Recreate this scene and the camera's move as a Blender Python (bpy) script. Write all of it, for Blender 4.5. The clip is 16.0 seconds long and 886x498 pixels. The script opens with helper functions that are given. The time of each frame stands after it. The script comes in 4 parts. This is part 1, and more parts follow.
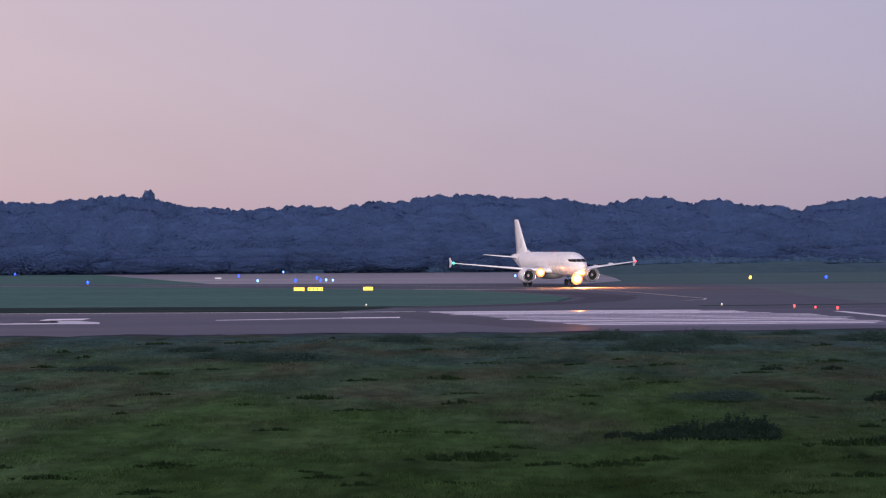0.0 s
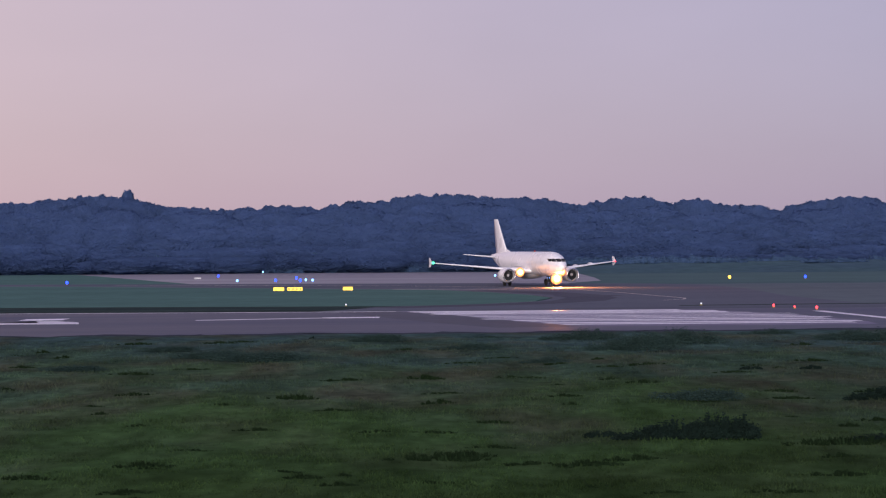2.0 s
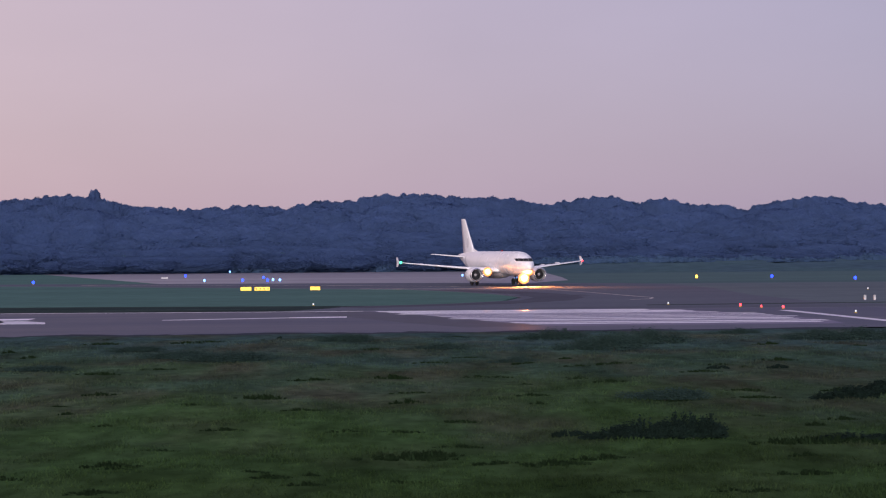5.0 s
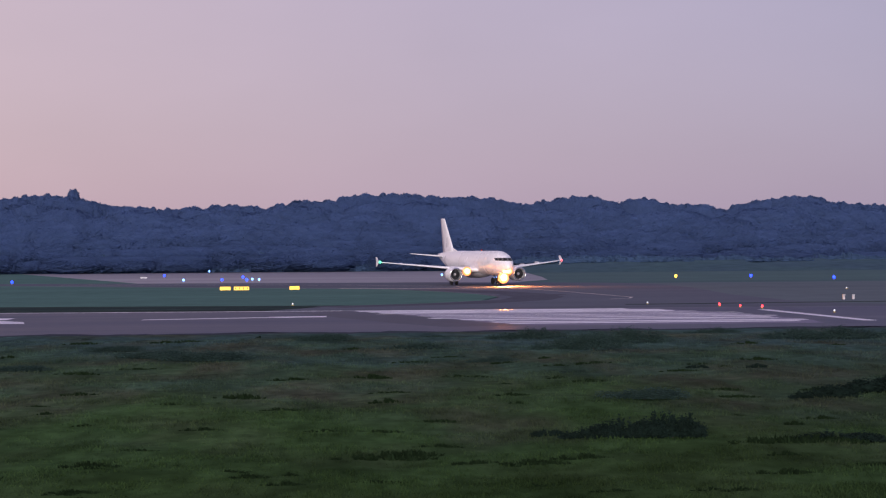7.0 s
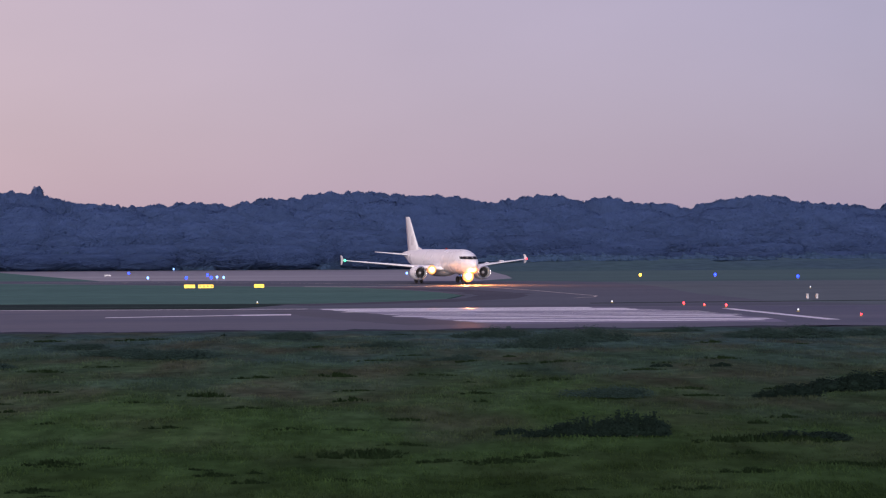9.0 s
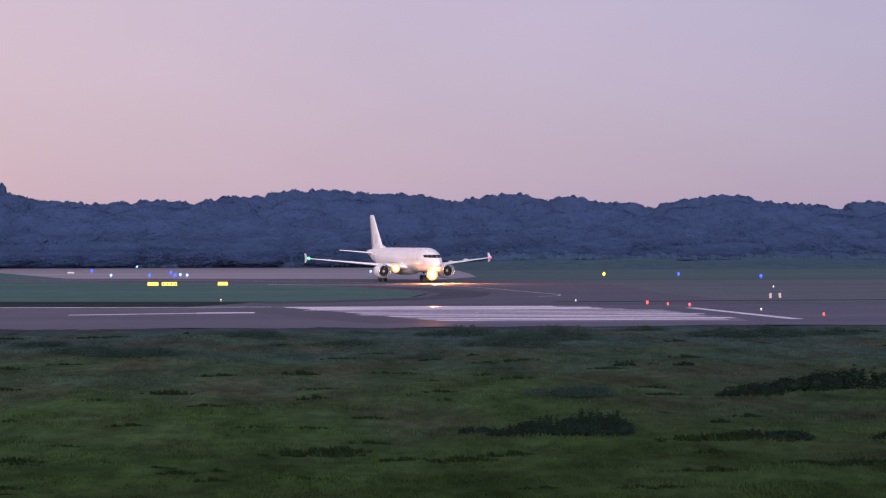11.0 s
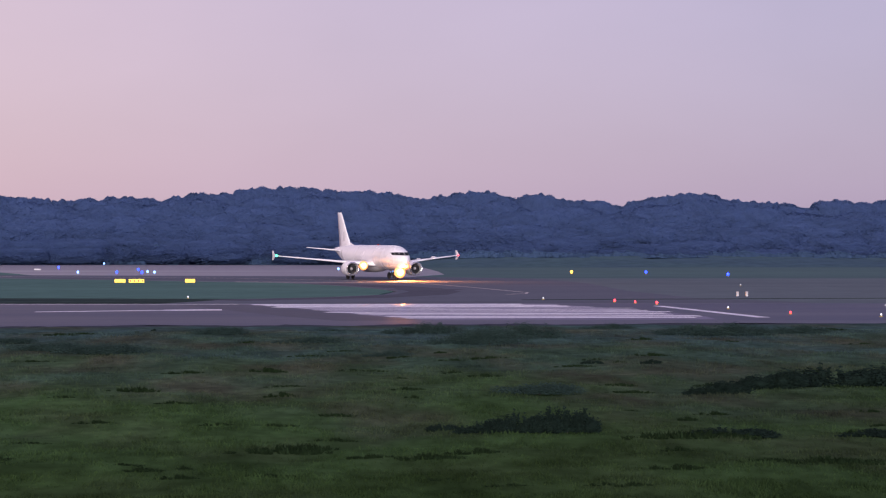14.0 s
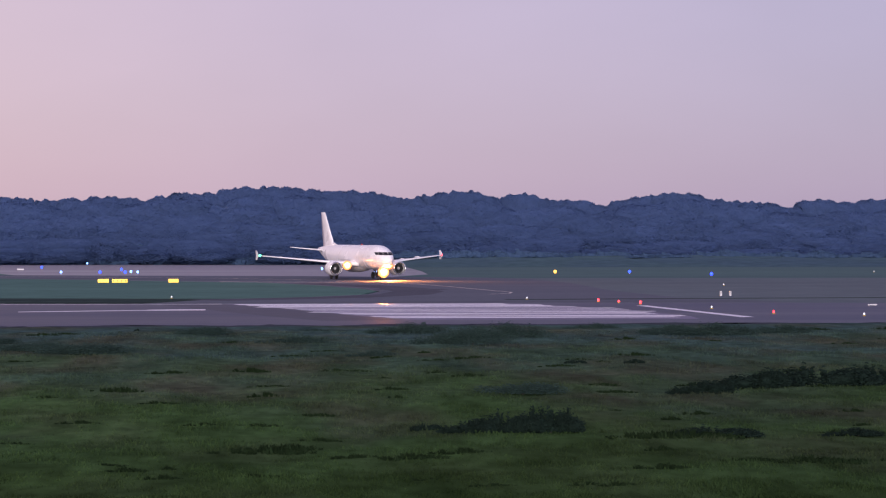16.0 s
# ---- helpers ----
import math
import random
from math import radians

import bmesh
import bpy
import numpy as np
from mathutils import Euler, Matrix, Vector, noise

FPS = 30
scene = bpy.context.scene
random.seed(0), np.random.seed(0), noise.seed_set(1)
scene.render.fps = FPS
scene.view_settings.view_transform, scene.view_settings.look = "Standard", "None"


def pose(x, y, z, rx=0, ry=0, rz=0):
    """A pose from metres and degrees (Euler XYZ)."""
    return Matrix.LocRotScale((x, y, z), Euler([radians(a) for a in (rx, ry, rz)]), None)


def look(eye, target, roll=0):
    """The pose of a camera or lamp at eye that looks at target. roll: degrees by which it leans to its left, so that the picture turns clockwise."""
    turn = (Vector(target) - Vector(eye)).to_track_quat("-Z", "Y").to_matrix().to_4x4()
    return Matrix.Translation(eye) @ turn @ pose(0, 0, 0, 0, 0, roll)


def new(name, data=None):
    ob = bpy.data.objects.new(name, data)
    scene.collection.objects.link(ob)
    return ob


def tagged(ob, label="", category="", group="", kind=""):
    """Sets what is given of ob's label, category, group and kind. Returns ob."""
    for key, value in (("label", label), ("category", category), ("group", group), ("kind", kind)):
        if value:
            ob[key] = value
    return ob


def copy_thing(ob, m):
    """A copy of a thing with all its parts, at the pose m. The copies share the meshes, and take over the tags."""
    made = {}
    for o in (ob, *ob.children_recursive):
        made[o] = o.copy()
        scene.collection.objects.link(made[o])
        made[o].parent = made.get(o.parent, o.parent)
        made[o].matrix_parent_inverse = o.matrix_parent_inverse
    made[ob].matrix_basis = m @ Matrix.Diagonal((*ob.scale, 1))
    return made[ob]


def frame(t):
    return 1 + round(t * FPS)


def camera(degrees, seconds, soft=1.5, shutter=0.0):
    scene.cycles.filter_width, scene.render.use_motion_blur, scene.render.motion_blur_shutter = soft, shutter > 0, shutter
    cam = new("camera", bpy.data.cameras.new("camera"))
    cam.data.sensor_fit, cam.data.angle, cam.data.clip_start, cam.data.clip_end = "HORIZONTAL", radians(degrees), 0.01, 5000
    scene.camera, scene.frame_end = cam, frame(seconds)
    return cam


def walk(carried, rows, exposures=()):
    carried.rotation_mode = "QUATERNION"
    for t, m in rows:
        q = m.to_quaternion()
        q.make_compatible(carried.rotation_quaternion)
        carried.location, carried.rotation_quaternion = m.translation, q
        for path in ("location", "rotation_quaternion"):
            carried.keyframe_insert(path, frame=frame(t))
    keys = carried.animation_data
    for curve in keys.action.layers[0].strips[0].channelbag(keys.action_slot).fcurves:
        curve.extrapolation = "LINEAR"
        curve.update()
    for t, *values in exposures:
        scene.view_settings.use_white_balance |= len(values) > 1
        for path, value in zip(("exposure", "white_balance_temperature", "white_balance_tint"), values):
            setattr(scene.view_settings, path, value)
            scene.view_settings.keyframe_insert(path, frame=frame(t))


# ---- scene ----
# A hand-held pan across an airfield at dusk: the camera turns on one spot.
cam = camera(23.0, 16.0, soft=1.2)
EYE = (0.0, 0.0, 7.1)
ROWS = [  # seconds, yaw, pitch, roll
    (0.0, 0.0000, -0.0500, 0.4000), (0.5, -0.1049, -0.0500, 0.4050), (1.0, -0.2457, -0.0525, 0.4050),
    (1.5, -0.3919, -0.0545, 0.4150), (2.0, -0.5339, -0.0583, 0.4300), (2.5, -0.6820, -0.0630, 0.4400),
    (3.0, -0.8259, -0.0662, 0.4520), (3.5, -0.9760, -0.0683, 0.4600), (4.0, -1.1225, -0.0693, 0.4570),
    (6.5, -1.7808, -0.0835, 0.4530), (7.0, -1.9324, -0.0895, 0.4560), (7.5, -2.1468, -0.1005, 0.4470),
    (8.0, -2.3837, -0.1115, 0.4130), (8.5, -2.6258, -0.1250, 0.3630), (9.0, -2.8556, -0.1380, 0.3150),
    (11.5, -4.0139, -0.1960, 0.0700), (12.0, -4.1971, -0.2095, 0.0320), (12.5, -4.3319, -0.2213, 0.0080),
    (13.0, -4.4382, -0.2320, -0.0120), (13.5, -4.5370, -0.2410, -0.0300), (14.0, -4.6483, -0.2450, -0.0430),
    (14.5, -4.7571, -0.2465, -0.0500), (15.0, -4.8735, -0.2475, -0.0560), (15.5, -4.9798, -0.2485, -0.0450),
    (16.0, -5.0793, -0.2510, -0.0150),
]
walk(cam, [(t, pose(*EYE, 90 + pitch, roll, yaw)) for t, yaw, pitch, roll in ROWS],
     exposures=[(0.0, 0.06, 6300, 9), (4.0, 0.05, 6300, 10), (8.0, 0.02, 6350, 12), (9.0, 0.04, 6350, 12), (11.5, 0.23, 6400, 15), (12.5, 0.27, 6400, 15), (16.0, 0.25, 6400, 15)])

# ---------------------------------------------------------------- light
world = bpy.data.worlds.new("dusk_sky")
scene.world = world
world.use_nodes = True
wn, wl = world.node_tree.nodes, world.node_tree.links
wn.clear()
w_out = wn.new("ShaderNodeOutputWorld")
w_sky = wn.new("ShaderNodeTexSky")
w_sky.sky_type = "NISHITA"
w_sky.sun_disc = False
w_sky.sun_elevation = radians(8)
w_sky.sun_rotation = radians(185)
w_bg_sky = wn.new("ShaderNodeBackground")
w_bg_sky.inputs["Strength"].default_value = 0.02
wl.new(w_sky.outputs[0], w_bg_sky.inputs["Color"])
w_co = wn.new("ShaderNodeTexCoord")
w_sep = wn.new("ShaderNodeSeparateXYZ")
wl.new(w_co.outputs["Generated"], w_sep.inputs[0])


def world_ramp(source, low, high, stops):
    rng = wn.new("ShaderNodeMapRange")
    rng.inputs["From Min"].default_value, rng.inputs["From Max"].default_value = low, high
    ramp = wn.new("ShaderNodeValToRGB")
    wl.new(source, rng.inputs["Value"])
    wl.new(rng.outputs[0], ramp.inputs[0])
    els = ramp.color_ramp.elements
    while len(els) < len(stops):
        els.new(0.5)
    for e, (p, c) in zip(els, stops):
        e.position, e.color = p, (*c, 1)
    return ramp.outputs[0]


# pink afterglow in the west, lavender towards the east; paler veil low over the horizon
w_side = world_ramp(w_sep.outputs["X"], -0.5, 0.6, [(0.0, (0.60, 0.41, 0.45)), (0.27, (0.525, 0.38, 0.455)), (0.49, (0.415, 0.325, 0.45)), (0.67, (0.345, 0.29, 0.435)), (1.0, (0.28, 0.26, 0.43))])
w_up = world_ramp(w_sep.outputs["Z"], -0.02, 0.6, [(0.0, (0.87, 0.82, 0.83)), (0.065, (0.91, 0.875, 0.89)), (0.22, (1.0, 1.0, 1.0)), (0.5, (0.95, 1.0, 1.06)), (1.0, (0.75, 0.85, 1.0))])
w_mul = wn.new("ShaderNodeMix")
w_mul.data_type, w_mul.blend_type = "RGBA", "MULTIPLY"
w_mul.inputs["Factor"].default_value = 1.0
wl.new(w_side, w_mul.inputs["A"])
wl.new(w_up, w_mul.inputs["B"])
w_bg = wn.new("ShaderNodeBackground")
w_bg.inputs["Strength"].default_value = 1.0
w_map, w_noise, w_rng, w_veil = (wn.new("ShaderNode" + kind) for kind in ("Mapping", "TexNoise", "MapRange", "VectorMath"))
w_map.inputs["Scale"].default_value = (1.0, 1.0, 2.6)
w_noise.inputs["Scale"].default_value, w_noise.inputs["Detail"].default_value = 6.0, 4
w_rng.inputs["From Min"].default_value, w_rng.inputs["From Max"].default_value = 0.3, 0.7
w_rng.inputs["To Min"].default_value, w_rng.inputs["To Max"].default_value = 0.965, 1.035
w_veil.operation = "SCALE"
wl.new(w_co.outputs["Generated"], w_map.inputs[0])
wl.new(w_map.outputs[0], w_noise.inputs["Vector"])
wl.new(w_noise.outputs["Fac"], w_rng.inputs["Value"])
wl.new(w_mul.outputs["Result"], w_veil.inputs[0])
wl.new(w_rng.outputs[0], w_veil.inputs["Scale"])
wl.new(w_veil.outputs[0], w_bg.inputs["Color"])
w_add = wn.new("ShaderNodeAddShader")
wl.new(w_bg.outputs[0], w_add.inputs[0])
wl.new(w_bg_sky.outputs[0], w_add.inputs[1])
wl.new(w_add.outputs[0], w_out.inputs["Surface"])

# the bright afterglow behind the camera: a low, wide, weak sun through haze
sun = new("sun", bpy.data.lights.new("sun", "SUN"))
sun.data.energy, sun.data.angle, sun.data.color = 2.5, radians(16), (1.0, 0.92, 0.93)
sun.matrix_world = look((-15, -160, 22), (0, 0, 0))


# ---------------------------------------------------------------- materials
def material(name, base, rough=0.8, metal=0.0, noise_scale=1.0, vary=0.25, fine_scale=20.0, bump=0.0, second=None, rough_vary=0.0,
             emit=None, strength=0.0, per_object=0.0, per_island=0.0, stretch=(1, 1, 1), spec=0.5, spread=(0.35, 0.65), thin=0.0, fluffy=0.0):
    m = bpy.data.materials.new(name)
    m.use_nodes = True
    n, k = m.node_tree.nodes, m.node_tree.links
    b = n["Principled BSDF"]
    b.inputs["Roughness"].default_value, b.inputs["Metallic"].default_value = rough, metal
    b.inputs["Specular IOR Level"].default_value = spec
    co = n.new("ShaderNodeTexCoord")
    mp = n.new("ShaderNodeMapping")
    mp.inputs["Scale"].default_value = stretch
    k.new(co.outputs["Object"], mp.inputs[0])
    coarse, fine = n.new("ShaderNodeTexNoise"), n.new("ShaderNodeTexNoise")
    coarse.inputs["Scale"].default_value, coarse.inputs["Detail"].default_value = noise_scale, 5
    fine.inputs["Scale"].default_value, fine.inputs["Detail"].default_value = fine_scale, 4
    k.new(mp.outputs[0], coarse.inputs["Vector"])
    k.new(mp.outputs[0], fine.inputs["Vector"])
    ramp = n.new("ShaderNodeValToRGB")
    ramp.color_ramp.elements[0].position, ramp.color_ramp.elements[1].position = spread
    other = second or tuple(c * (1 - vary) for c in base)
    ramp.color_ramp.elements[0].color, ramp.color_ramp.elements[1].color = (*other, 1), (*base, 1)
    k.new(coarse.outputs["Fac"], ramp.inputs[0])
    shade = n.new("ShaderNodeMapRange")
    shade.inputs["From Min"].default_value, shade.inputs["From Max"].default_value = 0.3, 0.7
    shade.inputs["To Min"].default_value, shade.inputs["To Max"].default_value = 1 - vary, 1 + vary
    k.new(fine.outputs["Fac"], shade.inputs["Value"])
    value = shade.outputs[0]
    for amount, kind in ((per_object, "ShaderNodeObjectInfo"), (per_island, "ShaderNodeNewGeometry")):
        if amount:
            info = n.new(kind)
            r2 = n.new("ShaderNodeMapRange")
            r2.inputs["To Min"].default_value, r2.inputs["To Max"].default_value = 1 - amount, 1 + amount
            k.new(info.outputs["Random" if kind.endswith("Info") else "Random Per Island"], r2.inputs["Value"])
            mul = n.new("ShaderNodeMath")
            mul.operation = "MULTIPLY"
            k.new(value, mul.inputs[0])
            k.new(r2.outputs[0], mul.inputs[1])
            value = mul.outputs[0]
    mix = n.new("ShaderNodeVectorMath")
    mix.operation = "SCALE"
    k.new(ramp.outputs[0], mix.inputs[0])
    k.new(value, mix.inputs["Scale"])
    k.new(mix.outputs[0], b.inputs["Base Color"])
    if rough_vary:
        r3 = n.new("ShaderNodeMapRange")
        r3.inputs["From Min"].default_value, r3.inputs["From Max"].default_value = 0.3, 0.7
        r3.inputs["To Min"].default_value, r3.inputs["To Max"].default_value = max(0.03, rough - rough_vary), min(1, rough + rough_vary)
        k.new(coarse.outputs["Fac"], r3.inputs["Value"])
        k.new(r3.outputs[0], b.inputs["Roughness"])
    if bump:
        bp = n.new("ShaderNodeBump")
        bp.inputs["Strength"].default_value, bp.inputs["Distance"].default_value = 0.6, bump
        k.new(fine.outputs["Fac"], bp.inputs["Height"])
        k.new(bp.outputs[0], b.inputs["Normal"])
    if fluffy:  # facing evened out upwards and southwards, flattening leaf shade as haze would
        ge, own, even, unit = n.new("ShaderNodeNewGeometry"), n.new("ShaderNodeVectorMath"), n.new("ShaderNodeVectorMath"), n.new("ShaderNodeVectorMath")
        own.operation, even.operation, unit.operation = "SCALE", "ADD", "NORMALIZE"
        own.inputs["Scale"].default_value = 1 - fluffy
        k.new(ge.outputs["Normal"], own.inputs[0])
        k.new(own.outputs[0], even.inputs[0])
        even.inputs[1].default_value = (0, -0.8 * fluffy, 0.6 * fluffy)
        k.new(even.outputs[0], unit.inputs[0])
        k.new(unit.outputs[0], b.inputs["Normal"])
    if thin:
        tr, ms = n.new("ShaderNodeBsdfTranslucent"), n.new("ShaderNodeMixShader")
        k.new(mix.outputs[0], tr.inputs["Color"])
        ms.inputs[0].default_value = thin
        k.new(b.outputs[0], ms.inputs[1])
        k.new(tr.outputs[0], ms.inputs[2])
        k.new(ms.outputs[0], n["Material Output"].inputs["Surface"])
    if emit:
        b.inputs["Emission Color"].default_value, b.inputs["Emission Strength"].default_value = (*emit, 1), strength
    return m


def meadow(name, island):
    """Green near turf, a dry olive belt and a bluish belt of taller growth beyond, its blue partly haze put into the
    colour, with ragged borders and patches.
    """
    m = bpy.data.materials.new(name)
    m.use_nodes = True
    n, k = m.node_tree.nodes, m.node_tree.links
    b = n["Principled BSDF"]
    b.inputs["Roughness"].default_value, b.inputs["Specular IOR Level"].default_value = 1.0, 0.0
    co, sep = n.new("ShaderNodeTexCoord"), n.new("ShaderNodeSeparateXYZ")
    k.new(co.outputs["Object"], sep.inputs[0])

    def tex(scale, stretch, detail=5):
        mp, t = n.new("ShaderNodeMapping"), n.new("ShaderNodeTexNoise")
        mp.inputs["Scale"].default_value = stretch
        t.inputs["Scale"].default_value, t.inputs["Detail"].default_value = scale, detail
        k.new(co.outputs["Object"], mp.inputs[0])
        k.new(mp.outputs[0], t.inputs["Vector"])
        return t.outputs["Fac"]

    def remap(value, a, b2, lo, hi):
        r = n.new("ShaderNodeMapRange")
        for key, v in (("From Min", a), ("From Max", b2), ("To Min", lo), ("To Max", hi)):
            r.inputs[key].default_value = v
        k.new(value, r.inputs["Value"])
        return r.outputs[0]

    def math2(op, a, b2):
        t = n.new("ShaderNodeMath")
        t.operation = op
        k.new(a, t.inputs[0])
        k.new(b2, t.inputs[1])
        return t.outputs[0]

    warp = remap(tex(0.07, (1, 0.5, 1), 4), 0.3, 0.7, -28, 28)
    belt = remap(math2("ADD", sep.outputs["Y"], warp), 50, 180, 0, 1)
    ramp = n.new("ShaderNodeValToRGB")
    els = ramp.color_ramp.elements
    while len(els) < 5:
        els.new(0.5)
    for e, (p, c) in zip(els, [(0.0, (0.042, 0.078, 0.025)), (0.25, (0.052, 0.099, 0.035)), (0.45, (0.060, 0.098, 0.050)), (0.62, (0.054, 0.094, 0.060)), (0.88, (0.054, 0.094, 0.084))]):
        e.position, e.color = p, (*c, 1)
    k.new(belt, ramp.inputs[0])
    bare = n.new("ShaderNodeMix")  # thin brownish patches in the middle distance
    bare.data_type = "RGBA"
    k.new(math2("MULTIPLY", remap(tex(0.16, (1, 0.4, 1), 6), 0.46, 0.66, 0, 0.8), remap(belt, 0.12, 0.42, 0.25, 1)), bare.inputs["Factor"])
    k.new(ramp.outputs[0], bare.inputs["A"])
    bare.inputs["B"].default_value = (0.074, 0.080, 0.052, 1)
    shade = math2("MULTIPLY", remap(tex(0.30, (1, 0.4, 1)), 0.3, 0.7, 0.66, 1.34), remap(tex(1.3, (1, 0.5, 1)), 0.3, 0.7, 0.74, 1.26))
    drift = remap(math2("ADD", sep.outputs["X"], remap(tex(0.05, (1, 1, 1), 3), 0.3, 0.7, -14, 14)), -14, 20, 1.06, 0.72)  # near turf darkens eastwards, lens falloff partly put into the colour
    far_even = n.new("ShaderNodeMix")
    k.new(remap(sep.outputs["Y"], 70, 150, 0, 1), far_even.inputs["Factor"])
    k.new(drift, far_even.inputs["A"])
    far_even.inputs["B"].default_value = 0.97
    shade = math2("MULTIPLY", shade, far_even.outputs["Result"])
    if island:
        info = n.new("ShaderNodeNewGeometry")
        shade = math2("MULTIPLY", shade, remap(info.outputs["Random Per Island"], 0, 1, 1 - island, 1 + island))
    sc = n.new("ShaderNodeVectorMath")
    sc.operation = "SCALE"
    k.new(bare.outputs["Result"], sc.inputs[0])
    k.new(shade, sc.inputs["Scale"])
    k.new(sc.outputs[0], b.inputs["Base Color"])
    if island:
        geo, own, up, unit = n.new("ShaderNodeNewGeometry"), n.new("ShaderNodeVectorMath"), n.new("ShaderNodeVectorMath"), n.new("ShaderNodeVectorMath")
        own.operation, up.operation, unit.operation = "SCALE", "ADD", "NORMALIZE"
        own.inputs["Scale"].default_value = 0.6
        k.new(geo.outputs["Normal"], own.inputs[0])
        k.new(own.outputs[0], up.inputs[0])
        up.inputs[1].default_value = (0, 0, 0.4)
        k.new(up.outputs[0], unit.inputs[0])
        k.new(unit.outputs[0], b.inputs["Normal"])
        tr, ms = n.new("ShaderNodeBsdfTranslucent"), n.new("ShaderNodeMixShader")
        k.new(sc.outputs[0], tr.inputs["Color"])
        ms.inputs[0].default_value = 0.5
        k.new(b.outputs[0], ms.inputs[1])
        k.new(tr.outputs[0], ms.inputs[2])
        k.new(ms.outputs[0], n["Material Output"].inputs["Surface"])
    return m


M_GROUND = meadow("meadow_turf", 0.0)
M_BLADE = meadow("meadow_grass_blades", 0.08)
M_SHRUB = material("shrub_leaves", (0.016, 0.031, 0.024), 0.8, noise_scale=1.5, vary=0.3, fine_scale=9, per_island=0.15, spec=0.05, thin=0.4)
# paler than the near shrubs: thin distance haze put into the leaf colour
M_THICKET = material("hazed_thicket_leaves", (0.052, 0.092, 0.078), 0.9, noise_scale=1.2, vary=0.25, fine_scale=8, per_island=0.15, spec=0.0, thin=0.5)
M_TUSSOCK = material("tussock_blades", (0.022, 0.041, 0.018), 0.9, noise_scale=1.2, vary=0.3, fine_scale=8, per_island=0.2, spec=0.0, thin=0.5)
M_STEM = material("woody_stem", (0.035, 0.032, 0.025), 0.9, noise_scale=3, fine_scale=30, bump=0.01)
# far trees and scrub: the blue of distance haze is put into the colour
M_TREE = material("haze_blue_foliage", (0.112, 0.177, 0.352), 0.95, noise_scale=0.12, vary=0.10, fine_scale=0.5, per_island=0.05, per_object=0.06, spec=0.0, thin=0.6, fluffy=0.94)
M_SCRUB = material("haze_blue_scrub", (0.074, 0.128, 0.228), 0.9, noise_scale=0.12, vary=0.1, fine_scale=0.7, per_island=0.06, per_object=0.06, spec=0.0, thin=0.4, fluffy=0.75)
M_BARK = material("tree_bark", (0.075, 0.075, 0.085), 0.9, noise_scale=0.6, fine_scale=5, bump=0.05)
M_RUNWAY = material("damp_runway_asphalt", (0.067, 0.075, 0.116), 0.6, noise_scale=0.06, vary=0.14, fine_scale=2.5, second=(0.058, 0.061, 0.088), rough_vary=0.1, stretch=(0.25, 1, 1), bump=0.004, spec=0.2)
M_PATCH = material("dark_wet_asphalt", (0.112, 0.116, 0.138), 0.8, noise_scale=0.05, vary=0.14, fine_scale=2.0, stretch=(0.3, 1, 1), spec=0.0)
M_SCUFF = material("tyre_blackened_asphalt", (0.056, 0.060, 0.088), 0.6, noise_scale=0.15, vary=0.2, fine_scale=2.0, stretch=(0.3, 1, 1), spec=0.15)
M_TAXI = material("damp_taxiway_asphalt", (0.146, 0.156, 0.182), 0.9, noise_scale=0.05, vary=0.10, fine_scale=2.0, second=(0.126, 0.135, 0.160), stretch=(0.4, 1, 1), bump=0.004, spec=0.0)
M_APRON = material("pale_apron_concrete", (0.205, 0.192, 0.212), 0.5, noise_scale=0.04, vary=0.12, fine_scale=1.5, rough_vary=0.1, stretch=(0.3, 1, 1))
M_PAD = material("wet_threshold_concrete", (0.25, 0.235, 0.305), 0.8, noise_scale=0.1, vary=0.14, fine_scale=2.0, rough_vary=0.05, stretch=(0.2, 1, 1), spec=0.0)
M_PAINT = material("white_road_paint", (0.85, 0.82, 0.86), 0.42, noise_scale=0.5, vary=0.12, fine_scale=6, rough_vary=0.08, stretch=(0.3, 1, 1), per_object=0.12, spec=0.0)
M_WETPAINT = material("wet_white_road_paint", (0.85, 0.82, 0.86), 0.3, noise_scale=0.5, vary=0.12, fine_scale=6, rough_vary=0.05, stretch=(0.3, 1, 1), spec=0.02)
M_YPAINT = material("faded_taxi_line_paint", (0.52, 0.46, 0.40), 0.5, noise_scale=0.6, vary=0.2, fine_scale=6)
M_VERGE = material("dark_wet_verge_grass", (0.052, 0.074, 0.068), 0.9, noise_scale=0.15, vary=0.3, fine_scale=2, spec=0.0, stretch=(0.3, 1, 1))

M_SHOULDER = material("overgrown_shoulder", (0.064, 0.068, 0.086), 0.95, noise_scale=0.12, vary=0.15, fine_scale=2.0, second=(0.052, 0.074, 0.072), stretch=(0.25, 1, 1), spec=0.0)
M_FIELD = material("airfield_grass", (0.108, 0.196, 0.164), 0.95, noise_scale=0.05, vary=0.15, fine_scale=0.8, second=(0.096, 0.172, 0.148), stretch=(0.3, 1, 1), spec=0.0)
# grass paled and blued for field and bank: far haze painted into both
M_FAR = material("haze_tinted_grass", (0.108, 0.168, 0.160), 0.95, noise_scale=0.03, vary=0.12, fine_scale=0.5, second=(0.094, 0.144, 0.146), stretch=(0.2, 1, 1), spec=0.0)
M_BANK = material("haze_tinted_bank", (0.080, 0.136, 0.142), 0.95, noise_scale=0.05, vary=0.14, fine_scale=0.5, second=(0.072, 0.118, 0.148), stretch=(0.6, 0.4, 1), spec=0.0)
M_DRY = material("thin_dry_grass", (0.148, 0.178, 0.186), 0.95, noise_scale=0.05, vary=0.14, fine_scale=0.8, second=(0.130, 0.156, 0.166), stretch=(0.25, 1, 1), spec=0.0)
